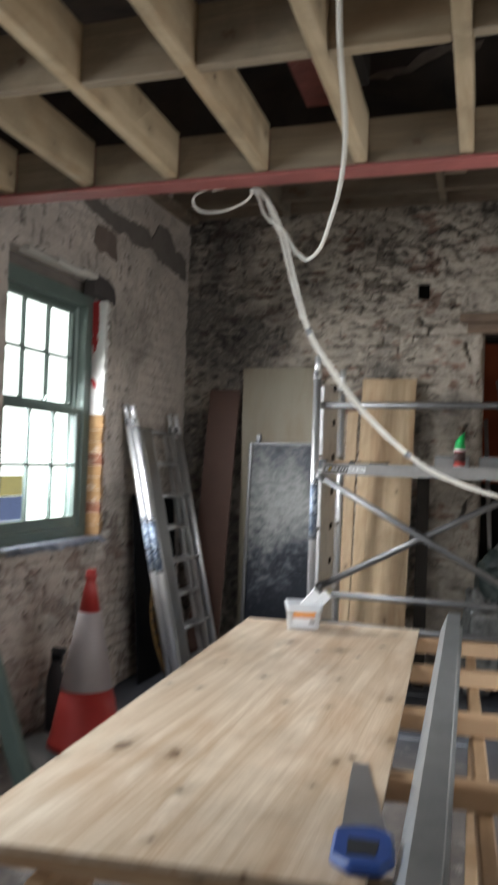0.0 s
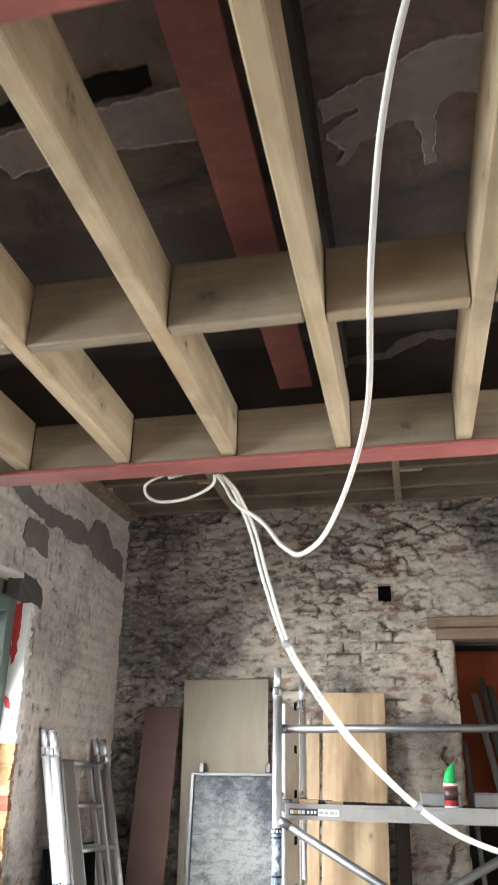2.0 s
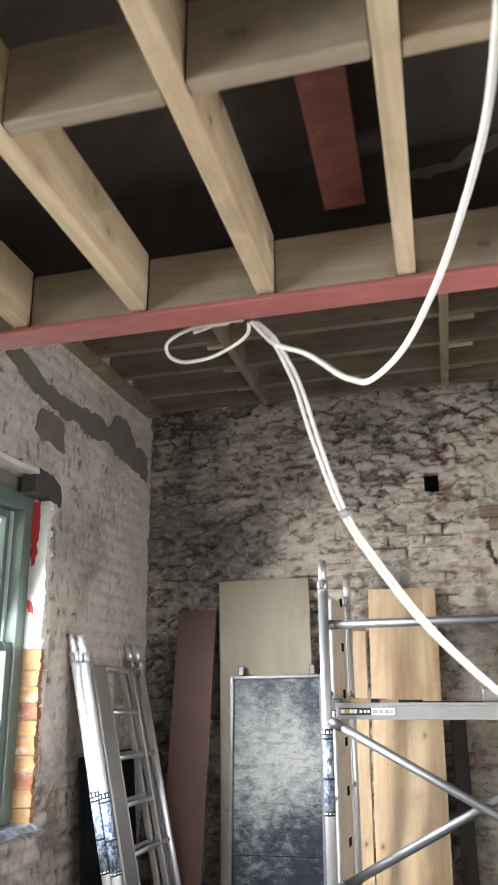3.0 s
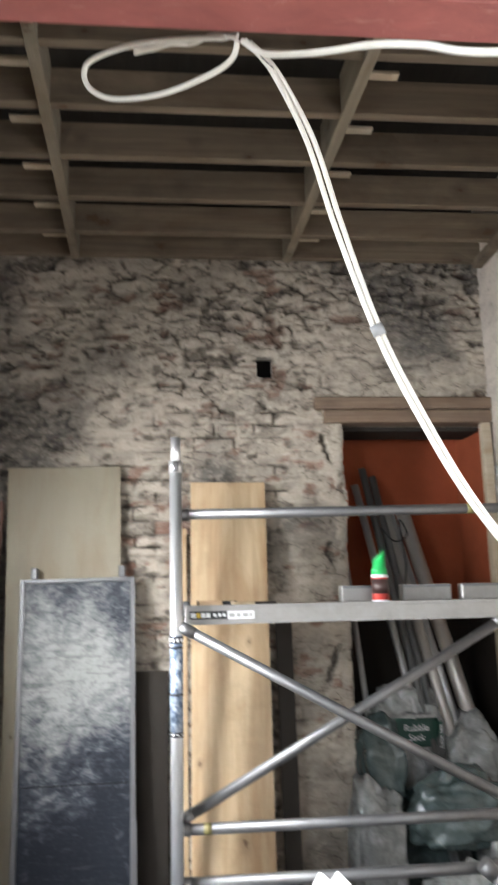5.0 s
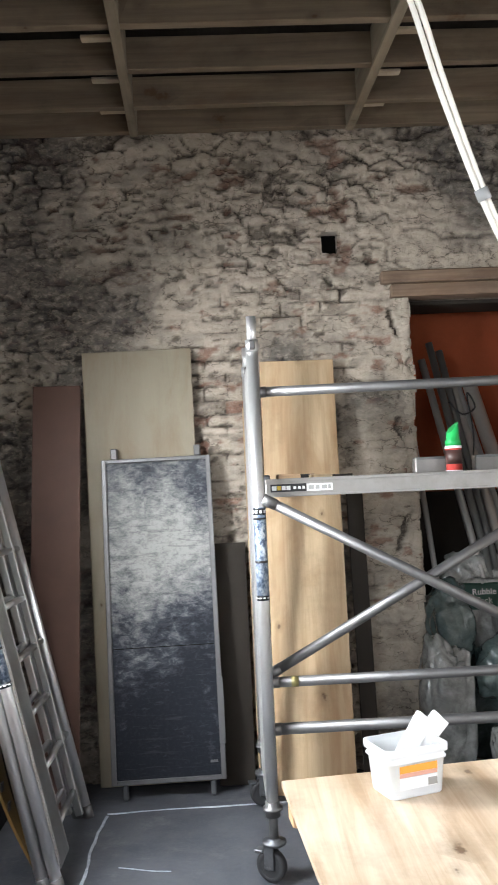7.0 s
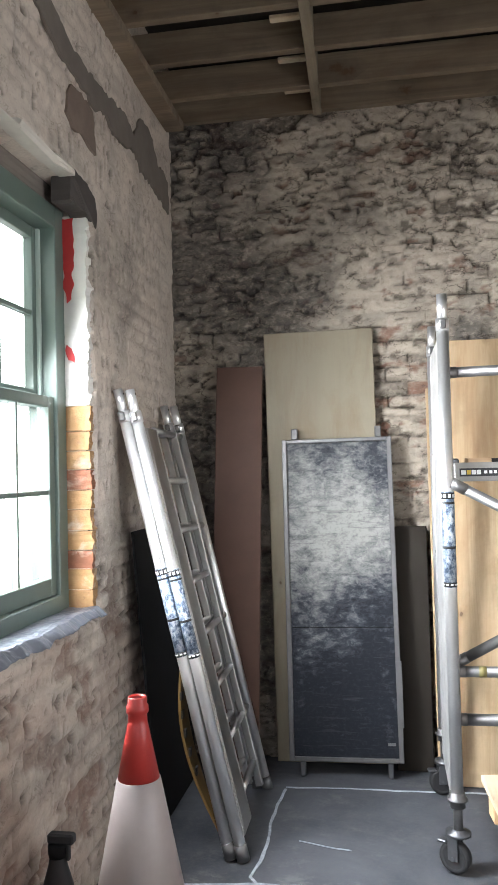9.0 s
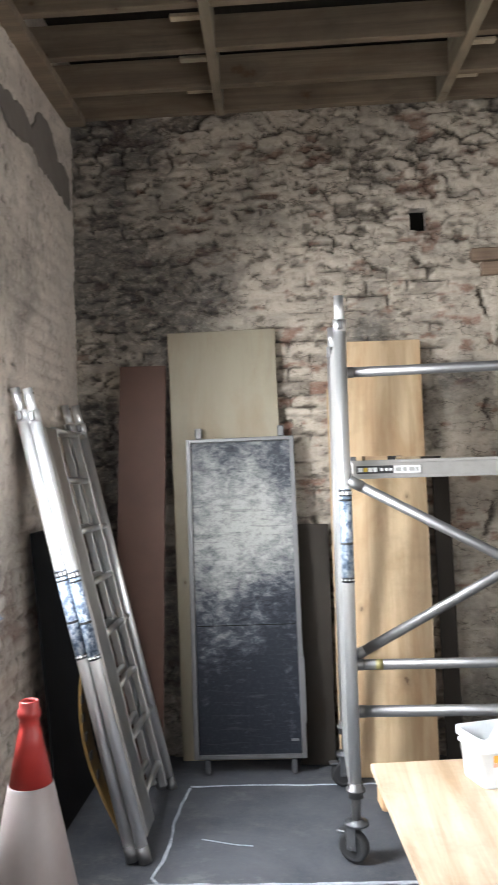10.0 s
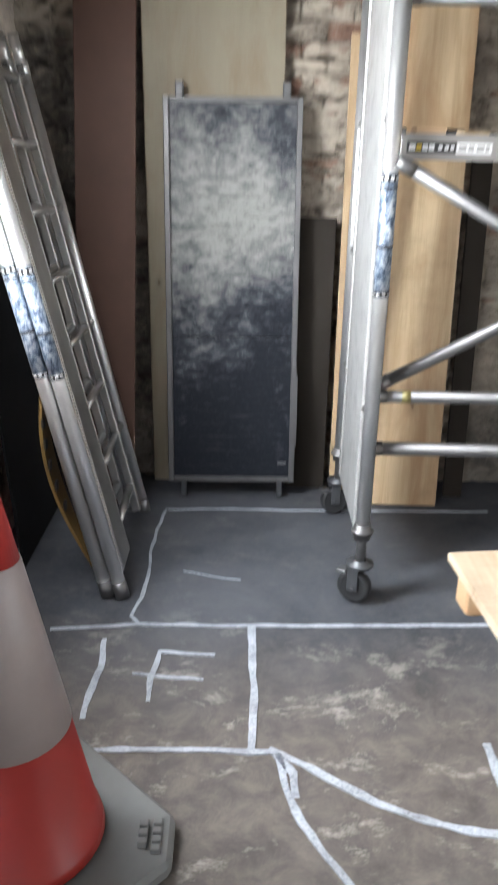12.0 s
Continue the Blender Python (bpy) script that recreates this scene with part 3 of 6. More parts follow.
def cells(x, y, seed, jit=0.8):
    """Nearest and second nearest cell centre of a jittered grid: F1, F2, id."""
    r = np.random.RandomState(seed)
    jx, jy = r.rand(128, 128), r.rand(128, 128)
    xi, yi = np.floor(x).astype(int), np.floor(y).astype(int)
    f1 = np.full(x.shape, 9.0)
    f2 = np.full(x.shape, 9.0)
    cid = np.zeros(x.shape, int)
    for dx in (-1, 0, 1):
        for dy in (-1, 0, 1):
            cx, cy = xi + dx, yi + dy
            px = cx + 0.5 + (jx[cx % 128, cy % 128] - 0.5) * jit + 0.5 * (cy % 2)
            py = cy + 0.5 + (jy[cx % 128, cy % 128] - 0.5) * jit
            d = np.maximum(np.abs(x - px), np.abs(y - py)) * 0.6 + 0.4 * np.hypot(x - px, y - py)
            near = d < f1
            f2 = np.where(near, f1, np.minimum(f2, d))
            cid = np.where(near, (cx % 128) * 128 + cy % 128, cid)
            f1 = np.where(near, d, f1)
    return f1, f2, cid


def slab(name, axis, at, depth, u0, u1, v0, v1, openings, mat):
    """A thick wall with openings through it; u runs along the wall, v up. axis 'x' or 'y' is its normal."""
    us = sorted({u0, u1, *[o[0] for o in openings], *[o[1] for o in openings]})
    vs = sorted({v0, v1, *[o[2] for o in openings], *[o[3] for o in openings]})
    bm = bmesh.new()
    lo, hi = min(at, at + depth), max(at, at + depth)
    for a, b in zip(us, us[1:]):
        for c, d in zip(vs, vs[1:]):
            if any(o[0] <= (a + b) / 2 <= o[1] and o[2] <= (c + d) / 2 <= o[3] for o in openings):
                continue
            if axis == "y":
                box(a, b, lo, hi, c, d, 0, bm)
            else:
                box(lo, hi, a, b, c, d, 0, bm)
    bmesh.ops.remove_doubles(bm, verts=bm.verts, dist=0.0005)
    seen = {}
    for f in bm.faces:
        seen.setdefault(tuple(round(c, 3) for c in f.calc_center_median()), []).append(f)
    bmesh.ops.delete(bm, geom=[f for fs in seen.values() if len(fs) > 1 for f in fs], context="FACES_ONLY")
    return mesh_ob(name, bm, mat)


def quads_ob(name, co, quads, mat, parent=None, masks=None):
    used, idx = np.unique(quads, return_inverse=True)
    me = bpy.data.meshes.new(name)
    me.from_pydata(co[used].tolist(), [], idx.reshape(-1, 4).tolist())
    me.polygons.foreach_set("use_smooth", [True] * len(me.polygons))
    for key, values in (masks or {}).items():
        at = me.attributes.new(key, "FLOAT", "POINT")
        at.data.foreach_set("value", np.ascontiguousarray(values.reshape(-1)[used], dtype=np.float32))
    me.materials.append(mat)
    ob = new(name, me)
    if parent is not None:
        ob.parent = parent
    return ob


# ---- large structure ----
XL, XR, YB, YR = -0.62, 2.66, 6.0, -2.6
WIN = (3.50, 4.60, 1.08, 2.80)
# unseen opening added in the left wall for the near fill lamp
UNSEEN_OPENING = (0.55, 1.65, 1.08, 2.72)
DOOR = (1.775, 2.645, 0.0, 2.655)

bm = bmesh.new()
bmesh.ops.create_grid(bm, x_segments=60, y_segments=140, size=0.5)
for v in bm.verts:
    v.co.x = 0.86 + v.co.x * 3.9
    v.co.y = 1.9 + v.co.y * 9.2
    v.co.z = 0.004 * (noise.noise((v.co.x * 2.1, v.co.y * 2.1, 0)) - 0.4) - 0.002
floor = tagged(mesh_ob("floor", bm, M["concrete"], None, True), "worn grey concrete floor with pale scuffs", "floor", kind="structure")
bm = box(-1.1, 2.9, -2.8, 6.6, -0.3, -0.02)
part("slab_base", bm, M["concrete"], floor)

bm = box(-400, 400, -400, 400, -0.62, -0.45)
tagged(mesh_ob("ground", bm, plain("outdoor_ground", (0.22, 0.22, 0.19), 0.9, 0.4, 0.5)), "pale grey ground outside the building", "ground", kind="structure")

# back wall: rubble stone and brick skin in front of its core
hole = (1.275, 1.372, 2.936, 3.06)
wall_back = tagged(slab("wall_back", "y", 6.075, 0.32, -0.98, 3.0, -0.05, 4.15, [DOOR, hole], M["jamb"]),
                   "rough limewashed rubble stone and brick wall", "wall", kind="structure")


def back_skin():
    st = 0.0115
    us = np.arange(-0.70, 2.70, st)
    vs = np.arange(0.0, 3.72, st)
    U, V = np.meshgrid(us, vs, indexing="ij")
    wu = U + 0.055 * (fbm(U * 4, V * 4, 3) - 0.5) + 0.05 * (fbm(U * 13, V * 13, 8) - 0.5)
    wv = V + 0.055 * (fbm(U * 3 + 9, V * 4, 5) - 0.5) + 0.035 * (fbm(U * 13 + 5, V * 13, 6) - 0.5)
    big = fbm(U * 1.3 + 4, V * 1.3, 90) > 0.58
    f1, f2, cid = cells(wu / 0.22, wv / 0.115, 21, 0.9)
    g1, g2, gid = cells(wu / 0.15, wv / 0.072, 22, 0.9)
    edge_s = np.where(big, (f2 - f1) * 0.13, (g2 - g1) * 0.07)
    sid = np.where(big, cid, 20000 + gid)
    # courses of brick in the middle of the wall
    bw, bh = 0.228, 0.078
    bu0, bv0 = U + 0.03 * (fbm(U * 7, V * 7, 3) - 0.5), V + 0.03 * (fbm(U * 5, V * 6, 5) - 0.5)
    row = np.floor(bv0 / bh).astype(int)
    col = np.floor(bu0 / bw + 0.5 * (row % 2)).astype(int)
    bu = np.abs(((bu0 / bw + 0.5 * (row % 2)) % 1) - 0.5) * bw
    bv = np.abs(((bv0 / bh) % 1) - 0.5) * bh
    edge_b = np.minimum(bw / 2 - bu, bh / 2 - bv)
    zone = np.exp(-((U - 1.0) / 0.88) ** 4 - ((V - 1.85) / 1.05) ** 4) + 0.5 * (fbm(U * 2.2, V * 2.2, 40) - 0.5)
    brick = zone > 0.5
    edge = np.where(brick, edge_b, edge_s)
    ident = np.where(brick, 40000 + (row % 100) * 100 + col % 100, sid)
    rnd = np.random.RandomState(77).rand(60000)
    hgt = rnd[ident % 60000]
    smooth = np.clip((1 - np.hypot((U - 2.15) / 0.66, (V - 3.02) / 0.30)) * 3, 0, 1)
    pier = np.clip((U - 1.40 + 0.25 * (fbm(U * 5, V * 5, 92) - 0.5)) * 12, 0, 1) * (V < 2.7) * 0.8
    fill = np.clip((fbm(U * 3.1, V * 3.1, 60) - 0.47) * 6, 0, 1)
    smooth = np.maximum(smooth, pier)
    fill = np.clip(np.maximum(fill * 0.8, smooth), 0, 1)
    open_j = np.clip((fbm(U * 6, V * 15, 64) - 0.46) * 9, 0, 1) * (1 - 0.7 * smooth)
    pits = np.clip((fbm(U * 13, V * 26, 65, 3) - 0.645) * 16, 0, 1) * (1 - 0.9 * smooth)
    ridge = 1 - np.abs(2 * fbm(U * 7, V * 12, 67) - 1) * 4
    thin = 0.3 + 1.0 * fbm(U * 9, V * 9, 71)
    prof = np.clip(edge / (0.012 * thin), 0, 1)
    prof = prof * prof * (3 - 2 * prof)
    dome = np.clip(edge / 0.05, 0, 1)
    missing = (rnd[(ident * 7 + 13) % 60000] < np.where(brick, 0.05, 0.03)) & (smooth <= 0) & (prof > 0.3)
    spall = np.clip((fbm(U * 8, V * 17, 66) - 0.60) * 14, 0, 1) * (1 - smooth)
    tilt = (rnd[(ident * 11 + 5) % 60000] - 0.5) * (wv / 0.105 % 1.0) * 0.03
    relief = -0.036 * (1 - prof) * open_j - 0.006 * (1 - prof) * (1 - fill) + ((0.020 * (hgt - 0.5) + tilt) * prof + 0.010 * dome) * (1 - 0.75 * fill)
    relief = np.where(missing, relief - 0.040, relief) - 0.022 * spall - 0.020 * pits + 0.006 * np.clip(ridge, 0, 1) * (1 - smooth)
    relief += 0.014 * (fbm(U * 8, V * 8, 12) - 0.5) + 0.034 * (fbm(U * 26, V * 36, 15) - 0.5) + 0.04 * (fbm(U * 1.4, V * 1.4, 17) - 0.5)
    # cracks that run down from the lintel end and along the smooth plaster
    crack1 = np.abs(U - (1.69 + 0.05 * np.sin(V * 9) + 0.16 * (fbm(V * 5, V * 0, 31) - 0.5))) < 0.014
    crack1 &= (V > 1.2) & (V < 2.80) & (fbm(U * 6, V * 6, 33) > 0.45)
    crack2 = (np.abs(V - (3.06 + 0.05 * np.sin(U * 5) + 0.16 * (fbm(U * 4, U * 0, 35) - 0.5))) < 0.008) & (U > 1.75)
    relief = np.where(crack1, relief - 0.055, np.where(crack2, relief - 0.02, relief))
    relief = np.where(brick, 0.55, 0.78) * relief
    Y = 6.014 - np.clip(relief, -0.055, 0.040)
    masks = {
        # open_joint also darkens the colour of pits, cracks and missing stones
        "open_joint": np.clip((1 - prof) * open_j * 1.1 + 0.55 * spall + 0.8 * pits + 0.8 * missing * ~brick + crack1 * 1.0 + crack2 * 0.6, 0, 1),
        "bare_brick": np.clip(brick * (0.9 * missing + 0.8 * np.clip((fbm(U * 7, V * 15, 68) - 0.67) * 14, 0, 1)) + 0.55 * (~brick) * (fbm(U * 3, V * 3, 69) > 0.52) * spall, 0, 1),
        # ragged stains, plus the left corner's shade put into the colour
        "stain_shade": np.clip((fbm(U * 1.9, V * 1.9, 80) - 0.29 - 0.26 * np.clip((U + 0.2) / 0.8, 0, 1) - 0.10 * np.clip((U - 1.1) / 0.4, 0, 1) * (V < 2.9)) * 5, 0, 1) * 0.8,
    }
    jag = 0.05 * (fbm(V * 7, V * 0 + 3, 51) - 0.5)
    # edge of the opening turns back into the jamb
    near_jamb = (U > 1.760 + jag) & (U < DOOR[1]) & (V < DOOR[3])
    co = np.stack([U, Y, V], -1).reshape(-1, 3)
    nu, nv = U.shape
    I = np.arange(nu * nv).reshape(nu, nv)
    Q = np.stack([I[:-1, :-1], I[1:, :-1], I[1:, 1:], I[:-1, 1:]], -1)
    cu, cv = (U[:-1, :-1] + st / 2), (V[:-1, :-1] + st / 2)
    drop = near_jamb[:-1, :-1] | ((cu > hole[0]) & (cu < hole[1]) & (cv > hole[2]) & (cv < hole[3]))
    body = (prof[:-1, :-1] > 0.35) & (fill[:-1, :-1] < 0.62) & ~missing[:-1, :-1] & ~drop
    idq = np.where(body, ident[:-1, :-1], -1)
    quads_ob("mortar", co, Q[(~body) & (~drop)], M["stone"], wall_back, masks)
    ids, counts = np.unique(idq[idq >= 0], return_counts=True)
    order = [i for i, c in sorted(zip(ids, counts), key=lambda p: -p[1]) if c >= 22]
    singles, rest = order[:300], set(ids.tolist()) - set(order[:300])
    for i in singles:
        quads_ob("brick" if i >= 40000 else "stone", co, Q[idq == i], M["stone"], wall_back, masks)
    left = np.isin(idq, list(rest))
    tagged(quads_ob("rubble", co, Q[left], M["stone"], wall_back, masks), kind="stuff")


back_skin()
# broken left jamb of the doorway
bm = bmesh.new()
path = [(1.690, 6.035), (1.712, 6.012), (1.730, 6.004), (1.748, 6.002), (1.764, 6.008), (1.772, 6.03), (1.778, 6.06), (1.783, 6.10), (1.783, 6.16)]
rows = []
for k in range(180):
    z = k * 0.0149
    line = []
    for i, (x, y) in enumerate(path):
        s = 1.0 if 0 < i < 8 else 0.3
        nick = max(0.0, noise.noise((3.1, 0.4 * i * 0.1, z * 13)) - 0.18) * 0.10 + max(0.0, noise.noise((8.1, 0.3 * i, z * 31)) - 0.2) * 0.03
        d = 0.016 * noise.noise((x * 40, y * 40, z * 34)) + 0.008 * noise.noise((x * 9, 7.7, z * 6))
        line.append(bm.verts.new((x - s * (nick * (i > 2) - d * 0.6), y + s * (nick * 0.8 + d * 0.7), z)))
    rows.append(line)
for a, b in zip(rows, rows[1:]):
    for i in range(len(path) - 1):
        bm.faces.new((a[i], a[i + 1], b[i + 1], b[i]))
part("jamb_stone", bm, M["stone"], wall_back, "broken bare masonry edge", True)
# black plate set near the front stands for the shade inside the hole
bm = box(hole[0] - 0.004, hole[1] + 0.004, 6.10, 6.13, hole[2] - 0.004, hole[3] + 0.004)
part("hole_back", bm, M["black"], wall_back)

# doorway: recess with a rust-red back
bm = box(1.4, 3.0, 6.55, 6.65, -0.05, 3.0)
recess = tagged(mesh_ob("wall_recess", bm, M["orange"]), "rust red plastered wall behind the doorway", "wall", kind="structure")
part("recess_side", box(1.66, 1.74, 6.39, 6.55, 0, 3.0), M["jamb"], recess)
part("recess_side", box(2.66, 2.74, 6.39, 6.55, 0, 3.0), M["orange"], recess)
part("lower_panel", box(1.745, 2.634, 6.525, 6.546, 0.0, 1.52), M["darkboard"], recess, "dark panel on the lower part of the recess")
# black top piece, for the dark head of the recess
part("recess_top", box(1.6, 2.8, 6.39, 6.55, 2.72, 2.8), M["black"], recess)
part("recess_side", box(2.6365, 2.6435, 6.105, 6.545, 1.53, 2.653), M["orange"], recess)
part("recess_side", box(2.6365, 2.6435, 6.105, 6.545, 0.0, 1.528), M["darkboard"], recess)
lintel = thing("door_lintel", "weathered brown timber lintel over the doorway", "lintel", kind="structure")
part("plank", box(1.605, 2.665, 5.955, 6.10, 2.735, 2.805, 0.006), M["lintel"], lintel)
part("plank", box(1.66, 2.665, 5.965, 6.10, 2.655, 2.731, 0.006), M["lintel"], lintel)
# shade at the head of the opening is put into this plank's colour
part("plank", box(1.786, 2.634, 6.12, 6.385, 2.632, 2.654, 0.004), M["darkboard"], lintel, "inner plank coloured dark for the shaded head of the opening")

# left wall: limewashed brick skin with the window opening
wall_left = tagged(slab("wall_left", "x", -0.655, -0.225, YR - 0.3, 6.08, -0.05, 4.15, [WIN, UNSEEN_OPENING], M["plaster"]),
                   "grey limewashed brick wall with worn patches", "wall", kind="structure")


def left_skin():
    st = 0.015
    us = np.arange(2.30, 6.03, st)
    vs = np.arange(0.0, 3.72, st)
    U, V = np.meshgrid(us, vs, indexing="ij")
    bw, bh = 0.226, 0.076
    wu, wv = U + 0.02 * (fbm(U * 6, V * 6, 3) - 0.5), V + 0.022 * (fbm(U * 5, V * 5, 5) - 0.5)
    row = np.floor(wv / bh).astype(int)
    bu = np.abs(((wu / bw + 0.5 * (row % 2)) % 1) - 0.5) * bw
    bv = np.abs(((wv / bh) % 1) - 0.5) * bh
    edge = np.minimum(bw / 2 - bu, bh / 2 - bv)
    prof = np.clip(edge / 0.016, 0, 1)
    cover = np.clip((fbm(U * 1.7, V * 1.7, 61) - 0.38) * 4, 0, 1)
    rel = -0.015 * (1 - prof) * (1 - 0.8 * cover)
    rel += 0.005 * (fbm(U * 8, V * 8, 12) - 0.5) + 0.005 * (fbm(U * 30, V * 30, 14) - 0.5) + 0.016 * (fbm(U * 1.1, V * 1.1, 18) - 0.5)
    pock = (fbm(U * 34, V * 17, 23, 2) > 0.735)
    rel = np.where(pock, rel - 0.014, rel)
    chips = (V < 1.25) & (fbm(U * 5, V * 7, 27) > 0.60)
    rel = np.where(chips, rel - 0.012, rel)
    X = XL - 0.035 * np.clip((U - 4.6) / 1.4, 0, 1) + rel
    ragged = 0.03 * (fbm(V * 11, V * 0, 91) - 0.5)
    near = (U > WIN[0] - 0.02) & (U < WIN[1] + 0.004 + ragged) & (V > WIN[2] - 0.02) & (V < WIN[3] + 0.02)
    edge_in = (U > WIN[0] - 0.035) & (U < WIN[1] + 0.02 + ragged) & (V > WIN[2] - 0.035) & (V < WIN[3] + 0.035)
    X = np.where(edge_in, np.minimum(X, -0.648), X)
    co = np.stack([X, U, V], -1).reshape(-1, 3)
    nu, nv = U.shape
    I = np.arange(nu * nv).reshape(nu, nv)
    Q = np.stack([I[:-1, :-1], I[1:, :-1], I[1:, 1:], I[:-1, 1:]], -1)
    keep = ~(near[:-1, :-1] & near[1:, 1:])
    masks = {
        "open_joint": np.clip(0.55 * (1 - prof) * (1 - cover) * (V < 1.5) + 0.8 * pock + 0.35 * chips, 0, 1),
        "bare_brick": np.clip(0.35 * chips + 0.28 * (V < 1.1) * np.clip((fbm(U * 4, V * 9, 93) - 0.42) * 5, 0, 1), 0, 1),
        "stain_shade": np.clip((fbm(U * 1.6, V * 1.6, 83) - 0.50) * 5, 0, 1) * 0.45 + 0.2 * (fbm(U * 9, V * 7, 88) > 0.66),
    }
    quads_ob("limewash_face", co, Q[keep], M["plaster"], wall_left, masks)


left_skin()


def ragged(pts, seed, amp=0.012, step=0.03):
    out = []
    for (x0, y0), (x1, y1) in zip(pts, pts[1:] + pts[:1]):
        k = max(1, int(math.hypot(x1 - x0, y1 - y0) / step))
        for a in range(k):
            x, y = x0 + (x1 - x0) * a / k, y0 + (y1 - y0) * a / k
            out.append((x + amp * noise.noise((x * 23, y * 23, seed)) * 2, y + amp * noise.noise((x * 23, y * 23, seed + 7)) * 2))
    return out


def wall_patch(name, pts, x, mat, parent):
    """A thin ragged patch on the left wall, points as (y, z)."""
    bm = prism(pts, 0, 0.012, 0)
    bmesh.ops.triangulate(bm, faces=bm.faces[:])
    for v in bm.verts:
        y, z, d = v.co
        v.co = Vector((x - 0.035 * min(1, max(0, (y - 4.6) / 1.4)) + d, y, z))
    return part(name, bm, mat, parent)


def rough_block(x0, x1, y0, y1, z0, z1, seed, amp=0.006):
    """A worn block: its edges are nibbled by noise."""
    bm = box(x0, x1, y0, y1, z0, z1)
    n_cut = max(2, int((z1 - z0) / 0.016))
    bmesh.ops.subdivide_edges(bm, edges=[e for e in bm.edges if abs(e.verts[0].co.z - e.verts[1].co.z) > 1e-4], cuts=n_cut, use_grid_fill=True)
    for v in bm.verts:
        s = amp * (noise.noise((v.co.y * 40, v.co.z * 38, seed)) + 0.8 * noise.noise((v.co.y * 90, v.co.z * 110, seed + 3)))
        if v.co.x > (x0 + x1) / 2:
            v.co.x += 1.8 * s
        if v.co.y < (y0 + y1) / 2:
            v.co.y += 0.5 * abs(s)
    return bm


# a dark chase along the top of the wall and a dark bearing pad at the window head
rg = random.Random(3)
top = [(4.10, 3.42), (4.28, 3.37), (4.41, 3.32), (4.59, 3.30), (4.90, 3.32), (5.10, 3.35), (5.24, 3.30), (5.30, 3.36), (5.36, 3.44), (5.50, 3.45), (5.60, 3.43), (5.70, 3.33), (5.93, 3.32)]
low = [(4.02, 3.33), (4.15, 3.28), (4.27, 3.23), (4.43, 3.205), (4.56, 3.195), (4.66, 3.18), (4.82, 3.22), (4.90, 3.18), (5.05, 3.18), (5.26, 3.23), (5.37, 3.17), (5.59, 3.16), (5.76, 3.15), (5.93, 3.12)]
wall_patch("chase", ragged(top + low[::-1], 2, 0.012, 0.025), XL - 0.004, M["chase"], wall_left)
wall_patch("chase", ragged([(4.40, 3.160), (4.52, 3.165), (4.64, 3.150), (4.655, 3.06), (4.665, 2.97), (4.60, 2.985), (4.52, 3.0), (4.41, 2.99), (4.355, 3.03), (4.365, 3.11)], 6, 0.007, 0.02), XL - 0.004, M["chase_brown"], wall_left)
for k, (a, b) in enumerate(((3.62, 3.92), (3.92, 4.24), (4.24, 4.40))):
    lip = rough_block(-0.668, -0.606, a, b - 0.002, 2.784 + 0.005 * k, 2.815 + 0.005 * k, 2.2 + k, 0.014)
    part("lintel_lip", lip, M["whiteplaster_old"], wall_left, "pale plaster lip over the window")
pad = prism(ragged([(4.39, 2.70), (4.58, 2.695), (4.61, 2.675), (4.675, 2.665), (4.685, 2.73), (4.655, 2.79), (4.58, 2.825), (4.40, 2.835)], 4, 0.008, 0.02), -0.70, -0.621)
for v in pad.verts:
    v.co = Vector((v.co.z + 0.010 * noise.noise((v.co.x * 30, v.co.y * 30, 1)), v.co.x, v.co.y))
part("bearing_pad", pad, M["darkpad"], wall_left, "dark stone bearing pad")

# reveal beside the window: bare bricks below, white plaster with red paint above
z = 1.085
for k in range(10):
    h = 0.083 + rg.uniform(-0.007, 0.007)
    if k == 9:
        h = 1.915 - z
    c = "redbrick" if k in (6, 2) else "ochrebrick"
    part("brick", rough_block(-0.735, -0.632 + rg.uniform(-0.006, 0.004), 4.580 + rg.uniform(0, 0.003), 4.632, z, z + h - 0.004, k * 1.7, 0.0045), M[c], wall_left)
    z += h
part("plaster_strip", rough_block(-0.735, -0.634, 4.583, 4.632, 1.915, 2.70, 5.5, 0.006), M["whiteplaster"], wall_left, "white plaster on the reveal")


for pts, sd in (([(-0.735, 2.69), (-0.688, 2.69), (-0.690, 2.50), (-0.70, 2.36), (-0.72, 2.34), (-0.735, 2.40)], 3), ([(-0.725, 2.17), (-0.70, 2.15), (-0.69, 2.09), (-0.72, 2.10)], 8)):
    bm = prism(ragged(pts, sd, 0.006, 0.012), 0, 0.003)
    bmesh.ops.triangulate(bm, faces=bm.faces[:])
    for v in bm.verts:
        v.co = Vector((v.co.x, 4.5825 - v.co.z, v.co.y))
    part("red_paint", bm, M["redpaint"], wall_left, "flaking red paint")

# right wall and rear wall, each with an unseen opening added for fill light
wall_right = tagged(slab("wall_right", "x", XR, 0.3, YR - 0.3, 6.08, -0.05, 4.15, [(2.0, 3.1, 0.02, 2.55)], M["plaster"]), "pale limewashed plaster wall", "wall", kind="structure")
wall_rear = tagged(slab("wall_rear", "y", YR, -0.3, -0.98, 3.0, -0.05, 4.15, [(0.2, 1.8, 0.75, 2.75)], M["plaster"]), "plain limewashed wall", "wall", kind="structure")

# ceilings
# the shade in the joist gaps is put into the boards' near-black colour
ceiling = tagged(mesh_ob("ceiling_far", box(-0.7, 2.7, 2.98, 6.1, 4.02, 4.10), M["floorboards"]), "boards coloured near black for the dark gaps above the far joists", "ceiling", kind="structure")
bm = box(-0.7, 2.7, -2.7, 2.98, 3.32, 3.4)
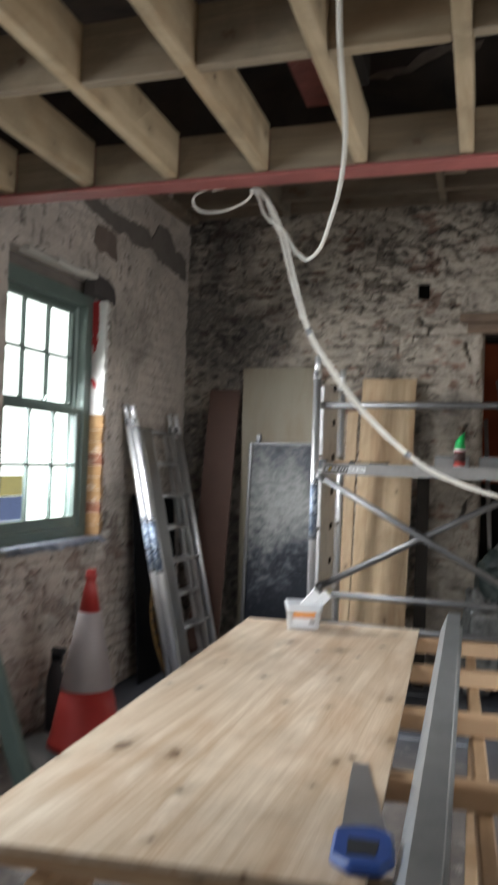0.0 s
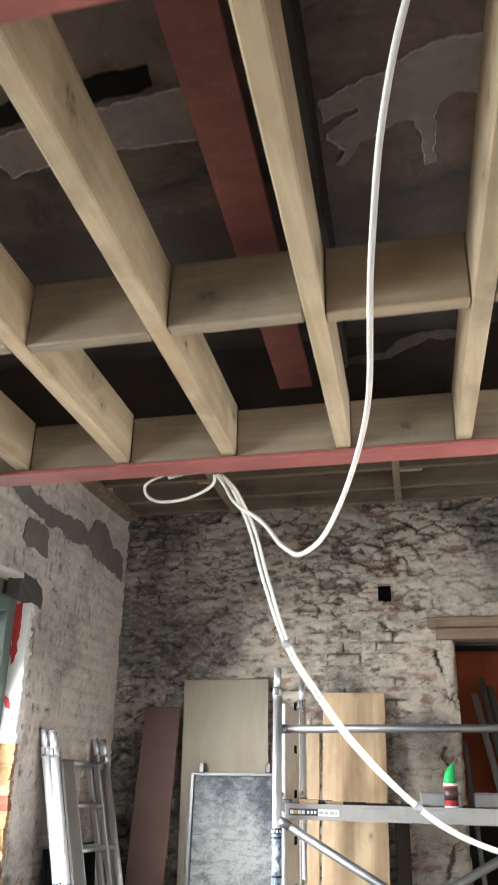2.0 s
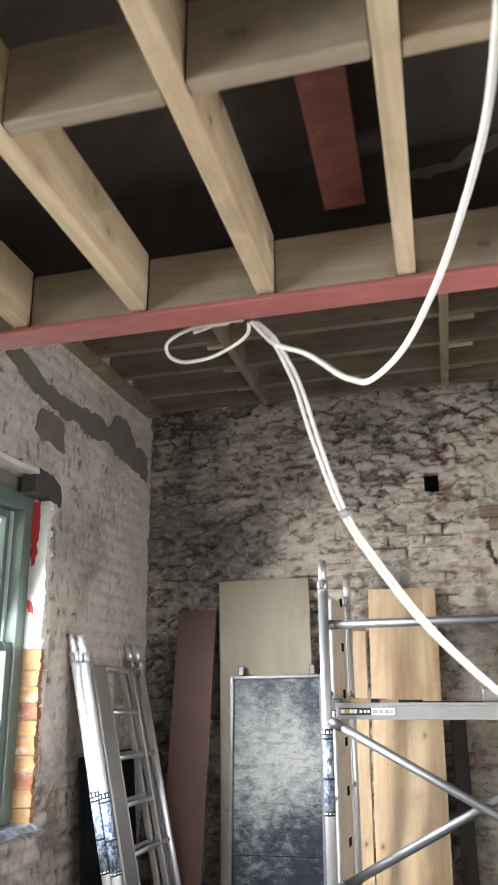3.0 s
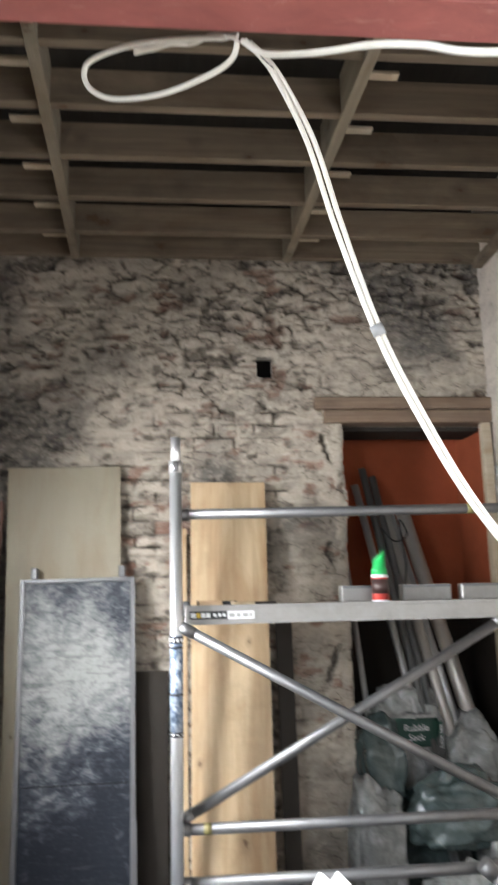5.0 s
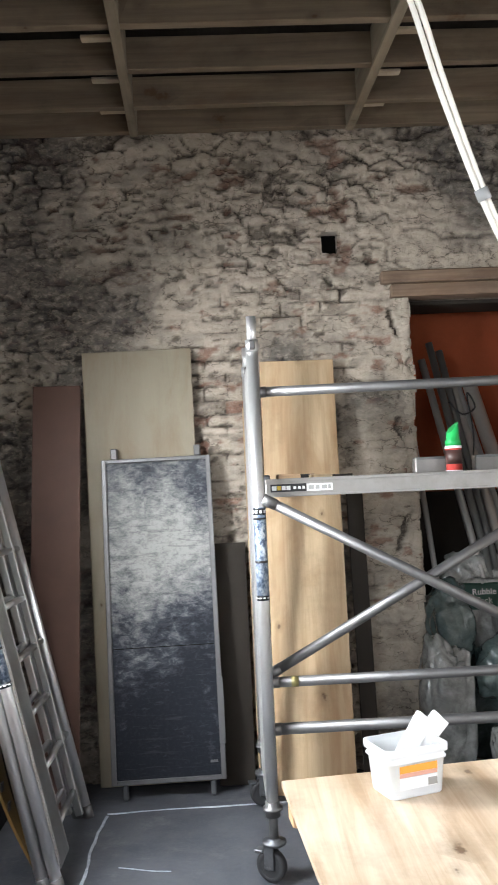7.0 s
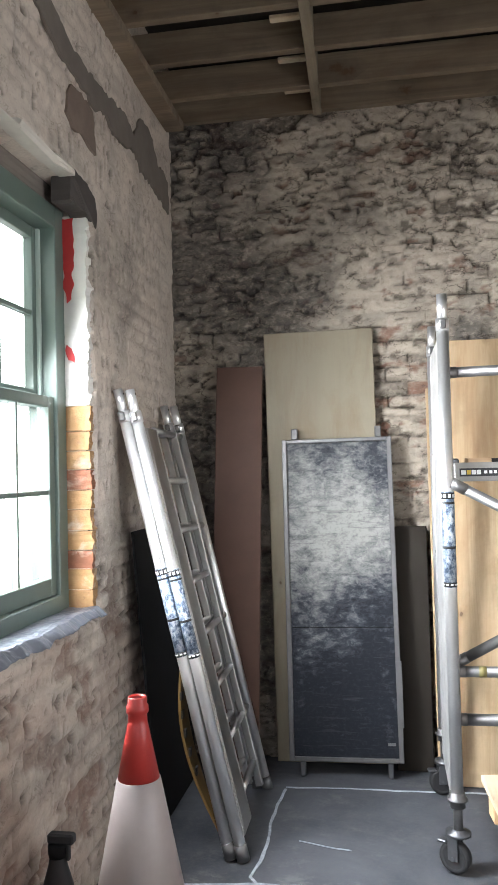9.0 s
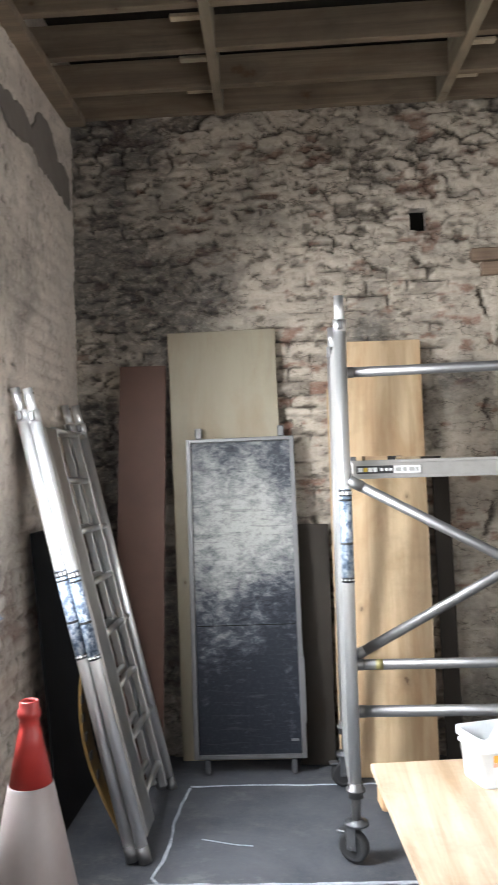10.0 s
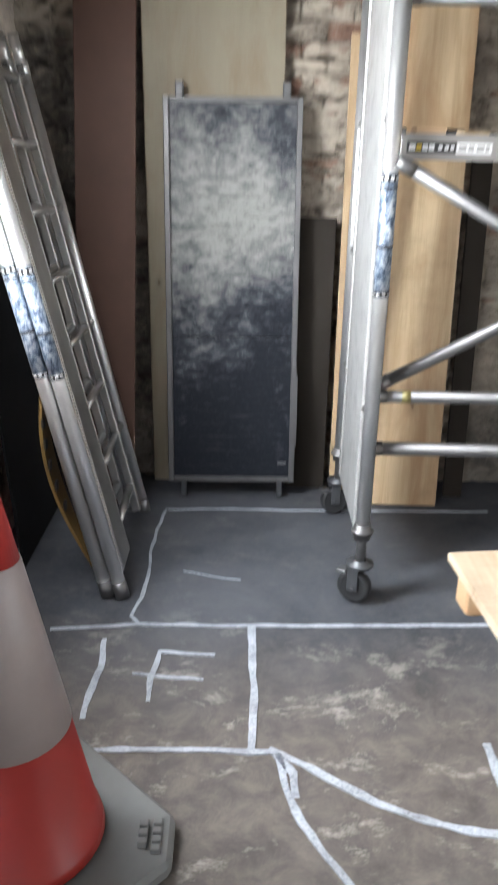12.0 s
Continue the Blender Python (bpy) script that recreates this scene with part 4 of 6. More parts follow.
old_ceiling = tagged(mesh_ob("ceiling_near", bm, M["oldceil"]), "dark stained old ceiling with flaked grey patches", "ceiling", kind="structure")
tagged(mesh_ob("wall_bulkhead", box(-0.66, 2.68, 2.965, 3.06, 3.02, 4.1), M["oldceil"]), "dark boarded upstand above the steel beam", "wall", kind="structure")
rough_grey = plain("flaked_grey", (0.265, 0.225, 0.198), 0.9, 0.75, 26, bmp=0.4, spec=0.1)
pale_lip = plain("pale_paint_lip", (0.50, 0.46, 0.42), 0.9, 0.5, 40, bmp=0.3, spec=0.1)


def flaked(pts, seed, mat=None, z=3.3165, lip=True):
    """A thin ragged sheet under the old ceiling, by default a flake with a curled pale lip of paint round it."""
    rng = random.Random(seed)
    rim = [(x + rng.uniform(-0.002, 0.002), y + rng.uniform(-0.002, 0.002)) for x, y in ragged(pts, seed, 0.005, 0.009)]
    bm = bmesh.new()
    low_ring = [bm.verts.new((x, y, z)) for x, y in rim]
    top_ring = [bm.verts.new((x, y, 3.3195)) for x, y in rim]
    for tri in mathutils.geometry.tessellate_polygon([[Vector((x, y, 0)) for x, y in rim]]):
        bm.faces.new([low_ring[k] for k in tri])
    for k in range(len(rim)):
        n = (k + 1) % len(rim)
        bm.faces.new((low_ring[k], top_ring[k], top_ring[n], low_ring[n]))
    bmesh.ops.recalc_face_normals(bm, faces=bm.faces[:])
    patch = part("flaked_patch", bm, mat or rough_grey, old_ceiling)
    if not lip:
        return
    bm = bmesh.new()
    rows = []
    for k, (x, y) in enumerate(rim):
        px, py = rim[k - 1]
        nx, ny = rim[(k + 1) % len(rim)]
        t = Vector((nx - px, ny - py, 0)).normalized()
        side = Vector((-t.y, t.x, 0))
        w = rng.choice((0.0006, 0.0012, 0.0022, 0.003))
        o = Vector((x, y, z - 0.0015))
        rows.append([bm.verts.new(o - side * w), bm.verts.new(o - Vector((0, 0, 0.002 + w * 0.5))), bm.verts.new(o + side * w)])
    for k in range(len(rows)):
        p, q = rows[k], rows[(k + 1) % len(rows)]
        bm.faces.new((p[0], p[1], q[1], q[0]))
        bm.faces.new((p[1], p[2], q[2], q[1]))
    bmesh.ops.recalc_face_normals(bm, faces=bm.faces[:])
    part("paint_lip", bm, pale_lip, patch, "curled pale edge of flaking paint")


flaked([(1.51, 1.80), (1.62, 1.75), (1.68, 1.735), (1.74, 1.695), (1.80, 1.68), (2.02, 1.665), (2.10, 1.70), (2.11, 1.77), (2.03, 1.83), (1.95, 1.845),
        (1.84, 1.83), (1.80, 1.86), (1.79, 1.93), (1.785, 2.0), (1.79, 2.06), (1.755, 2.065), (1.76, 2.0), (1.755, 1.94), (1.735, 1.905), (1.69, 1.90),
        (1.60, 1.955), (1.575, 2.0), (1.55, 2.03), (1.525, 2.025), (1.555, 1.975), (1.51, 1.925), (1.51, 1.90), (1.605, 1.845), (1.60, 1.825), (1.51, 1.865)], 2)
bm = prism(ragged([(1.40, 3.215), (1.50, 3.235), (1.58, 3.24), (1.62, 3.275), (1.68, 3.305), (1.80, 3.312), (1.88, 3.30), (1.86, 3.275), (1.74, 3.28), (1.66, 3.24), (1.60, 3.215), (1.44, 3.20)], 5, 0.008), 0, 0.004)
bmesh.ops.triangulate(bm, faces=bm.faces[:])
for v in bm.verts:
    v.co = Vector((v.co.x, 2.965 - v.co.z, v.co.y))
part("flaked_patch", bm, rough_grey, old_ceiling)
flaked([(1.78, 1.30), (1.95, 1.28), (2.02, 1.34), (1.96, 1.40), (1.86, 1.38), (1.80, 1.44), (1.75, 1.39)], 21)
# dark slot in the ceiling: its shade is drawn as a black sheet
flaked([(0.58, 1.66), (0.80, 1.625), (1.02, 1.60), (1.13, 1.60), (1.12, 1.665), (0.95, 1.675), (0.76, 1.70), (0.60, 1.72)], 31, M["black"], 3.315, False)
flaked([(0.60, 1.74), (0.93, 1.70), (1.20, 1.68), (1.19, 1.85), (0.90, 1.84), (0.62, 1.88)], 9)


def timber(name, x0, x1, y0, y1, z0, z1, mat, label, group, bev=0.004, shear=0.0):
    bm = box(x0, x1, y0, y1, z0, z1, bev)
    if shear:
        for v in bm.verts:
            v.co.x += (2.856 - v.co.y) * shear
    ob = mesh_ob(name, bm, mat)
    return tagged(ob, label, "joist", group)


JX = [-0.585, -0.20, 0.205, 0.61, 1.015, 1.425, 1.83, 2.235, 2.58]
for x in JX:
    timber("ceiling_joist", x - 0.026, x + 0.026, 1.045, 2.868, 2.822, 3.022, M["joist"], "pale new treated timber ceiling joist", "near joists", 0.005, 0.043)
for k, (a, b) in enumerate(zip(JX, JX[1:])):
    dy = 0.012 * (k % 2) - 0.006
    timber("noggin", a + 0.028, b - 0.028, 1.985 + dy, 2.030 + dy, 2.824, 3.020, M["nog_knotty_lit"] if k == 5 else M["nog"], "knotty new timber noggin between joists", "near noggins", 0.004, 0.043)
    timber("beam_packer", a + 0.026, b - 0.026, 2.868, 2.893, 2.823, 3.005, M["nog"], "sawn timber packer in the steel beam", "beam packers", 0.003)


def steel_beam(name, y0, y1, z0, h, label):
    t = thing(name, label, "steel beam", kind="structure")
    ym = (y0 + y1) / 2
    part("bottom_flange", box(XL - 0.03, XR + 0.02, y0, y1, z0, z0 + 0.016, 0.003), M["steel"], t)
    part("web", box(XL - 0.03, XR + 0.02, ym - 0.004, ym + 0.004, z0 + 0.016, z0 + h - 0.012), M["steel"], t)
    part("top_flange", box(XL - 0.03, XR + 0.02, ym + 0.006, y1, z0 + h - 0.012, z0 + h, 0.003), M["steel"], t)
    return t


steel_beam("steel_beam", 2.845, 2.962, 2.800, 0.22, "red oxide primed steel beam carrying new joists")
steel_beam("steel_beam", 0.895, 1.050, 2.800, 0.22, "red oxide primed steel beam overhead")
t = thing("cross_beam", "dull red steel beam above the joists", "steel beam", kind="structure")
bm = box(1.231, 1.351, 0.95, 2.84, 3.06, 3.075, 0.002)
box(1.287, 1.295, 0.95, 2.84, 3.075, 3.31, 0, bm)
for v in bm.verts:
    v.co.x += (2.3 - v.co.y) * 0.051
part("flange", bm, M["steel_dull"], t)
bm = box(1.43, 1.475, 0.95, 2.84, 3.12, 3.315, 0.006)
for v in bm.verts:
    v.co.x += (2.36 - v.co.y) * 0.045
tagged(mesh_ob("old_timber", bm, M["darkboard"]), "blackened old ceiling timber", "joist")

FY = [5.94, 5.64, 5.26, 4.875, 4.495, 4.115, 3.735, 3.355]
for y in FY:
    timber("floor_joist", XL - 0.05, XR + 0.02, y, y + 0.047, 3.652, 3.815, M["oldjoist"], "brown stained timber floor joist overhead", "far joists", 0.003)
for x0, sl in ((0.205, 0.032), (1.44, 0.036)):
    for ya, yb in zip(FY[1:], FY):
        bm = box(x0, x0 + 0.045, ya + 0.048, yb - 0.001, 3.650, 3.83, 0.003)
        for v in bm.verts:
            v.co.x += (6.0 - v.co.y) * sl
        tagged(mesh_ob("bridging", bm, M["strut"]), "short timber bridging between floor joists", "joist", "bridging")
        side = -1 if x0 < 1 else 1
        ym = (ya + yb) / 2 + 0.02
        c0 = x0 + (6.0 - ym) * sl + (0.045 if side > 0 else 0)
        xa, xb = sorted((c0, c0 + side * 0.15))
        tagged(mesh_ob("cleat", box(xa, xb, ym - 0.022, ym + 0.022, 3.704, 3.722, 0.003), M["cleat"]), "short pale timber cleat beside bridging", "cleat", "cleats")
    bm = box(x0 - 0.002, x0 + 0.047, 3.05, 5.96, 3.630, 3.649, 0.003)
    for v in bm.verts:
        v.co.x += (6.0 - v.co.y) * sl
    tagged(mesh_ob("strap", bm, M["strut"]), "thin timber strap under the floor joists", "batten")
tagged(mesh_ob("wall_plate", box(2.60, 2.658, 3.06, 5.93, 3.60, 3.651, 0.003), M["oldjoist"]), "timber plate along the plaster wall", "timber")
tagged(mesh_ob("wall_plate", box(-0.65, -0.545, 3.06, 5.93, 3.60, 3.651, 0.003), M["oldjoist"]), "timber plate along the brick wall", "timber")


# ---- window ----
def sash(parent, x, y0, y1, z0, z1, cols, rows, mat):
    s = part("sash", box(x, x + 0.04, y0, y0 + 0.05, z0, z1, 0.003), mat, parent)
    part("stile", box(x, x + 0.04, y1 - 0.05, y1, z0, z1, 0.003), mat, s)
    part("rail", box(x, x + 0.039, y0 + 0.05, y1 - 0.05, z0, z0 + 0.07, 0.003), mat, s)
    part("rail", box(x, x + 0.039, y0 + 0.05, y1 - 0.05, z1 - 0.045, z1, 0.003), mat, s)
    for k in range(1, cols):
        y = y0 + 0.05 + (y1 - y0 - 0.1) * k / cols
        part("glazing_bar", box(x + 0.006, x + 0.034, y - 0.007, y + 0.007, z0 + 0.07, z1 - 0.045), mat, s)
    for k in range(1, rows):
        z = z0 + 0.07 + (z1 - z0 - 0.115) * k / rows
        part("glazing_bar", box(x + 0.007, x + 0.033, y0 + 0.05, y1 - 0.05, z - 0.009, z + 0.009), mat, s)
    for a in range(cols):
        for b in range(rows):
            ya = y0 + 0.05 + (y1 - y0 - 0.1) * a / cols
            yb = y0 + 0.05 + (y1 - y0 - 0.1) * (a + 1) / cols
            za = z0 + 0.07 + (z1 - z0 - 0.115) * b / rows
            zb = z0 + 0.07 + (z1 - z0 - 0.115) * (b + 1) / rows
            g = part("pane", box(x + 0.017, x + 0.021, ya + 0.009, yb - 0.009, za + 0.009, zb - 0.009), M["glass"], s)
            g.visible_shadow = False


win = thing("window_1", "sage green timber sash window with small panes", "window", kind="structure")
y0, y1, z0, z1 = WIN[0], WIN[1] - 0.004, WIN[2], 2.72
fr = part("window_frame", box(-0.86, -0.735, y1 - 0.095, y1, z0, z1, 0.004), M["winframe"], win)
part("jamb", box(-0.86, -0.735, y0, y0 + 0.095, z0, z1, 0.004), M["winframe"], fr)
part("head", box(-0.86, -0.735, y0 + 0.095, y1 - 0.095, z1 - 0.09, z1, 0.004), M["winframe"], fr)
part("bottom_rail", box(-0.87, -0.730, y0 + 0.095, y1 - 0.095, z0, z0 + 0.075, 0.004), M["winframe"], fr)
part("head_packing", rough_block(-0.86, -0.742, y0, y1, z1 + 0.002, 2.798, 9.3, 0.004), M["chase"], fr, "dark mortar packing over the frame")
part("parting_bead", box(-0.815, -0.797, y1 - 0.115, y1 - 0.096, z0 + 0.08, z1 - 0.095), M["winframe_w"], fr)
sash(win, -0.790, y0 + 0.096, y1 - 0.096, z0 + 0.078, 1.945, 3, 2, M["winframe"])
sash(win, -0.850, y0 + 0.096, y1 - 0.096, 1.905, z1 - 0.092, 3, 2, M["winframe"])
bm = bmesh.new()
bmesh.ops.create_grid(bm, x_segments=14, y_segments=120, size=0.5)
for v in bm.verts:
    u, w = v.co.x + 0.5, v.co.y + 0.5
    n1 = 1.0 * noise.noise((w * 11, u * 2, 1.3)) + 1.0 * abs(noise.noise((w * 30, u * 4, 4.1)))
    v.co = Vector((-0.735 + u * 0.155 + 0.02 * noise.noise((w * 14, 0, 4)) * u, y0 + 0.0 + w * (y1 - y0 + 0.01), 1.080 + 0.011 * n1 * (0.3 + u) - 0.03 * max(0, u - 0.8) * 5 + 0.012))
bmesh.ops.solidify(bm, geom=bm.faces[:], thickness=0.003)
part("sill_flashing", bm, M["foil"], win, "crumpled grey metal flashing on the sill")

# bright street outside
bm = box(-4.7, -4.6, -8, 30, -0.6, 9)
tagged(mesh_ob("backdrop", bm, M["glow"]), "bright hazy daylight outside the window", "backdrop", kind="structure")
# stand-in for an unidentified coloured thing; glare is put into the paled colours
st = thing("street_sign", "blue, yellow and red panels for an unidentified thing outside the window", "sign")
part("panel", box(-2.55, -2.52, 5.6, 6.53, 0.90, 1.22), plain("board_blue", (0.22, 0.30, 0.62), 0.6, 0.2), st, "blue panel")
part("panel", box(-2.55, -2.52, 5.6, 6.53, 1.225, 1.42), plain("board_yellow", (0.75, 0.68, 0.30), 0.6, 0.2), st, "yellow panel")
part("panel", box(-2.55, -2.52, 5.6, 6.53, 0.20, 0.895), plain("board_red", (0.72, 0.32, 0.38), 0.6, 0.2), st, "red panel")
part("leg", box(-2.54, -2.50, 5.65, 5.71, -0.45, 0.2), M["alu_dull"], st)
part("leg", box(-2.54, -2.50, 6.42, 6.48, -0.45, 0.2), M["alu_dull"], st)


# ---- scaffold ----
def end_frame(label, low=0.05, slots=False):
    """Aluminium tower end frame: local x across its width, z up from the foot of its posts."""
    W, H = 0.785, 2.02
    f = thing("scaffold_ladder", label, "scaffold ladder")
    for x in (0.0, W):
        p = part("post", pipe((x, 0, 0), (x, 0, H - 0.10), 0.025, 0.003, 22), M["alu"], f)
        part("spigot", pipe((x, 0, H - 0.12), (x, 0, H), 0.0205, 0.003, 18), M["alu"], p)
        part("collar", pipe((x, 0, H - 0.150), (x, 0, H - 0.100), 0.0275, 0.003, 20), M["alu"], p)
        part("catch", box(x - 0.040, x - 0.024, -0.012, 0.012, H - 0.145, H - 0.105, 0.004), M["alu_dull"], p)
        # black disc stands for the dark inside of the pin hole
        part("pin_hole", tube((x, -0.0222, H - 0.025), (x, -0.0195, H - 0.025), 0.005, 10), M["black"], p)
        if x == 0.0:
            part("printed_sleeve", pipe((x, 0, 0.83), (x, 0, 1.215), 0.0260, 0.001, 22), M["sleeve"], p, "blue and silver printed label sleeve")
            for z, h in ((0.832, 0.018), (0.985, 0.010), (1.165, 0.008), (1.185, 0.026)):
                band = part("label_band", pipe((x, 0, z), (x, 0, z + h), 0.0265, 0.0012, 22), M["label_blk"], p)
                for a in range(0, 360, 40):
                    if h > 0.012:
                        mk = part("mark", box(-0.0055, 0.0055, -0.0272, -0.0262, z + 0.006, z + h - 0.006), M["label_wht"], band)
                        mk.matrix_local = pose(x, 0, 0, 0, 0, a)
    pw = 0.53 if slots else 0.190
    sheet = M["alu_lit"] if slots else M["alu_plate"]
    px = 0.12 if slots else 0.045
    pw -= px - 0.045
    for x, wd in ((px, pw), (0.615, 0.030)):
        part("ladder_stile", box(x, x + wd, -0.019, 0.019, low, H - 0.17, 0.006, None, 2), sheet, f)
    for x in (px + 0.013, px + pw - 0.013):
        part("pressed_rib", box(x - 0.004, x + 0.004, -0.0215, -0.0188, low + 0.01, H - 0.18, 0.001), sheet, f)
    z, k = 0.17, 0
    while z < H - 0.10:
        part("rung", tube((px + pw - 0.0002, 0, z), (0.6152, 0, z), 0.0165, 14), M["alu_plate"], f)
        if slots:
            # black plate stands for the shade inside the slot
            part("rung_slot", box(0.400, 0.480, -0.0205, -0.0186, z - 0.022, z + 0.022, 0.0005), M["black"], f)
        if k % 2 == 1:
            part("rung", tube((0.024, 0, z), (px + 0.0002, 0, z), 0.0165, 14), M["alu_plate"], f)
            part("rung", tube((0.6448, 0, z), (W - 0.024, 0, z), 0.0165, 14), M["alu_plate"], f)
        z += 0.24
        k += 1
    return f


# plate tone lowered for the dark surroundings that the spare ladders mirror
M["alu_plate"] = metal("aluminium_plate", (0.50, 0.495, 0.485), 0.34, 0.5, (0.36, 0.355, 0.345), 0.95)
# paler copy for the tower ladder, with the window light in its colour
M["alu_lit"] = metal("aluminium_lit", (0.70, 0.70, 0.69), 0.42, 0.6, (0.40, 0.40, 0.39), 0.65)
frame_a = end_frame("upright aluminium scaffold tower end frame on casters", -0.06, True)
ZP = 0.311
frame_a.matrix_world = pose(0.798, 4.818, ZP, 0, 0, 90)
frame_b = copy_thing(frame_a, pose(2.525, 4.818, ZP, 0, 0, 90))
frame_b["label"] = "plain aluminium tower end frame beside the plaster wall"
for ob in list(frame_b.children_recursive):
    if ob.name.split(".")[0] in ("ladder_stile", "pressed_rib", "rung_slot", "rung", "printed_sleeve", "label_band", "mark"):
        bpy.data.objects.remove(ob)
for z in (0.25, 1.25, 1.85):
    part("rung", tube((0.024, 0, z), (0.761, 0, z), 0.019, 14), M["alu_dull"], frame_b)

# two spare frames stacked against the brick wall
foot, tip = Vector((-0.085, 4.812, 0.030)), Vector((-0.552, 4.846, 2.022))
w = (tip - foot).normalized()
u = Vector((-0.022, 0.89, 0.0)).normalized()
u = (u - w * u.dot(w)).normalized()
n = w.cross(u)
base = Matrix((u, n, w)).transposed().to_4x4()
spare = end_frame("spare aluminium scaffold frame leaning on the brick wall")
spare.matrix_world = Matrix.Translation(foot) @ base
spare2 = copy_thing(spare, Matrix.Translation(foot + Vector((-0.056, 0.004, 0.004))) @ base)
spare2["label"] = "second spare aluminium frame stacked behind the first"
for fr_ob, fz in ((spare, 0), (spare2, 0)):
    for x in (0.0, 0.785):
        part("foot_cap", tube((x, 0, -0.028), (x, 0, 0.04), 0.0275, 18), M["alu_dull"], fr_ob, "grey plastic foot cap")


def caster(x, y):
    c = thing("caster", "adjustable scaffold caster with black tyre", "caster", pose(x, y, 0), "tower casters")
    part("leg", lathe([(0.019, 0.17), (0.019, 0.33)], 18), M["alu_dull"], c)
    part("adjusting_nut", lathe([(0.026, 0.262), (0.031, 0.263), (0.031, 0.288), (0.041, 0.290), (0.041, 0.300), (0.031, 0.302), (0.031, 0.322), (0.026, 0.324)], 20), M["alu_dull"], c)
    part("top_plate", lathe([(0.0195, 0.176), (0.030, 0.174), (0.030, 0.167), (0.050, 0.166), (0.050, 0.154), (0.030, 0.153)], 20), M["castiron"], c)
    bm = box(-0.030, -0.024, -0.006, 0.036, 0.055, 0.152, 0.002)
    box(0.024, 0.030, -0.006, 0.036, 0.055, 0.152, 0.002, bm)
    box(-0.030, 0.030, -0.028, 0.040, 0.146, 0.153, 0.002, bm)
    part("fork", bm, M["castiron"], c)
    wh = part("wheel", tube((-0.020, 0.015, 0.0635), (0.020, 0.015, 0.0635), 0.045, 24), M["yellow"], c, "yellow plastic hub")
    bm = lathe([(0.043, -0.021), (0.058, -0.021), (0.0635, -0.014), (0.0635, 0.014), (0.058, 0.021), (0.043, 0.021), (0.043, -0.021)], 28)
    bmesh.ops.transform(bm, matrix=pose(0, 0.015, 0.0640, 0, 90, 0), verts=bm.verts)
    part("tyre", bm, M["rubber"], wh)
    part("axle", tube((-0.036, 0.015, 0.0635), (0.036, 0.015, 0.0635), 0.008, 10), M["castiron"], c)
    part("brake_pedal", box(-0.022, 0.022, 0.045, 0.085, 0.112, 0.124, 0.004), M["castiron"], c)
    return c


c0 = caster(0.798, 4.818)
c0.matrix_world = pose(0.798, 4.818, 0, 0, 0, 62)
for x, y, a in ((0.798, 5.603, 100), (2.525, 4.818, 60), (2.525, 5.603, 20)):
    copy_thing(c0, pose(x, y, 0, 0, 0, a))


def brace(name, p0, p1, r, label, category="scaffold brace", sticker=0.0):
    t = thing(name, label, category, None, "tower braces")
    part("tube", tube(p0, p1, r, 18), M["alu_dull"], t)
    d = (Vector(p1) - Vector(p0)).normalized()
    for p, s in ((Vector(p0), 1), (Vector(p1), -1)):
        part("claw", tube(p - d * s * 0.012, p + d * s * 0.05, r + 0.002, 14), M["alu_dull"], t, "cast end claw")
    if sticker:
        mid = Vector(p0) + d * sticker
        part("sticker", tube(mid, mid + d * 0.03, r + 0.0006, 18), M["faded"], t, "faded yellow sticker")
    return t


M["faded"] = plain("faded_sticker", (0.20, 0.17, 0.06), 0.6, 0.4, 30)
YF = 4.845
brace("guard_rail", (0.80, YF, 2.012), (2.525, YF, 2.028), 0.0215, "round aluminium guard rail across the tower", sticker=1.24)
brace("guard_rail", (0.80, YF, 0.795), (2.525, YF, 0.801), 0.0215, "round aluminium rail low on the tower", sticker=0.10)
brace("guard_rail", (0.80, YF + 0.01, 0.600), (2.525, YF + 0.01, 0.602), 0.0235, "round aluminium rail at the tower foot")
brace("diagonal_brace", (0.825, YF - 0.040, 1.556), (2.290, YF - 0.040, 0.765), 0.0215, "diagonal aluminium tower brace")
brace("diagonal_brace", (0.815, YF + 0.030, 0.822), (2.180, YF + 0.030, 1.560), 0.0215, "diagonal aluminium tower brace")
brace("diagonal_brace", (1.99, 4.80, 0.625), (2.62, 4.78, 0.03), 0.03, "thick aluminium stabiliser leg down to the floor")

plat = thing("scaffold_platform", "dusty aluminium scaffold platform with label strip", "scaffold platform")
part("front_beam", box(0.832, 2.505, 4.872, 4.900, 1.566, 1.640, 0.004), M["alu_plat"], plat)
part("back_beam", box(0.832, 2.505, 5.470, 5.498, 1.566, 1.640, 0.004), M["alu_plat"], plat)
part("end_beam", box(0.832, 0.860, 4.900, 5.470, 1.568, 1.638, 0.004), M["alu_plat"], plat)
part("end_beam", box(2.477, 2.505, 4.900, 5.470, 1.568, 1.638, 0.004), M["alu_plat"], plat)
part("lip", box(0.832, 2.505, 4.867, 4.8718, 1.628, 1.642, 0.001), M["alu_plat"], plat)
part("lip", box(0.832, 2.505, 4.867, 4.8718, 1.564, 1.574, 0.001), M["alu_plat"], plat)
part("board", box(0.861, 2.476, 4.901, 5.469, 1.622, 1.638), M["darkboard"], plat, "dark phenolic deck board")
for x in (0.845, 2.492):
    for y in (4.93, 5.44):
        part("hook", box(x - 0.045 if x < 1 else x - 0.01, x + 0.01 if x < 1 else x + 0.045, y - 0.02, y + 0.02, 1.60, 1.66, 0.006), M["castiron"], plat)
lab = part("label_strip", box(0.852, 1.005, 4.8655, 4.8718, 1.585, 1.618), M["label_blk"], plat, "black maker's label")
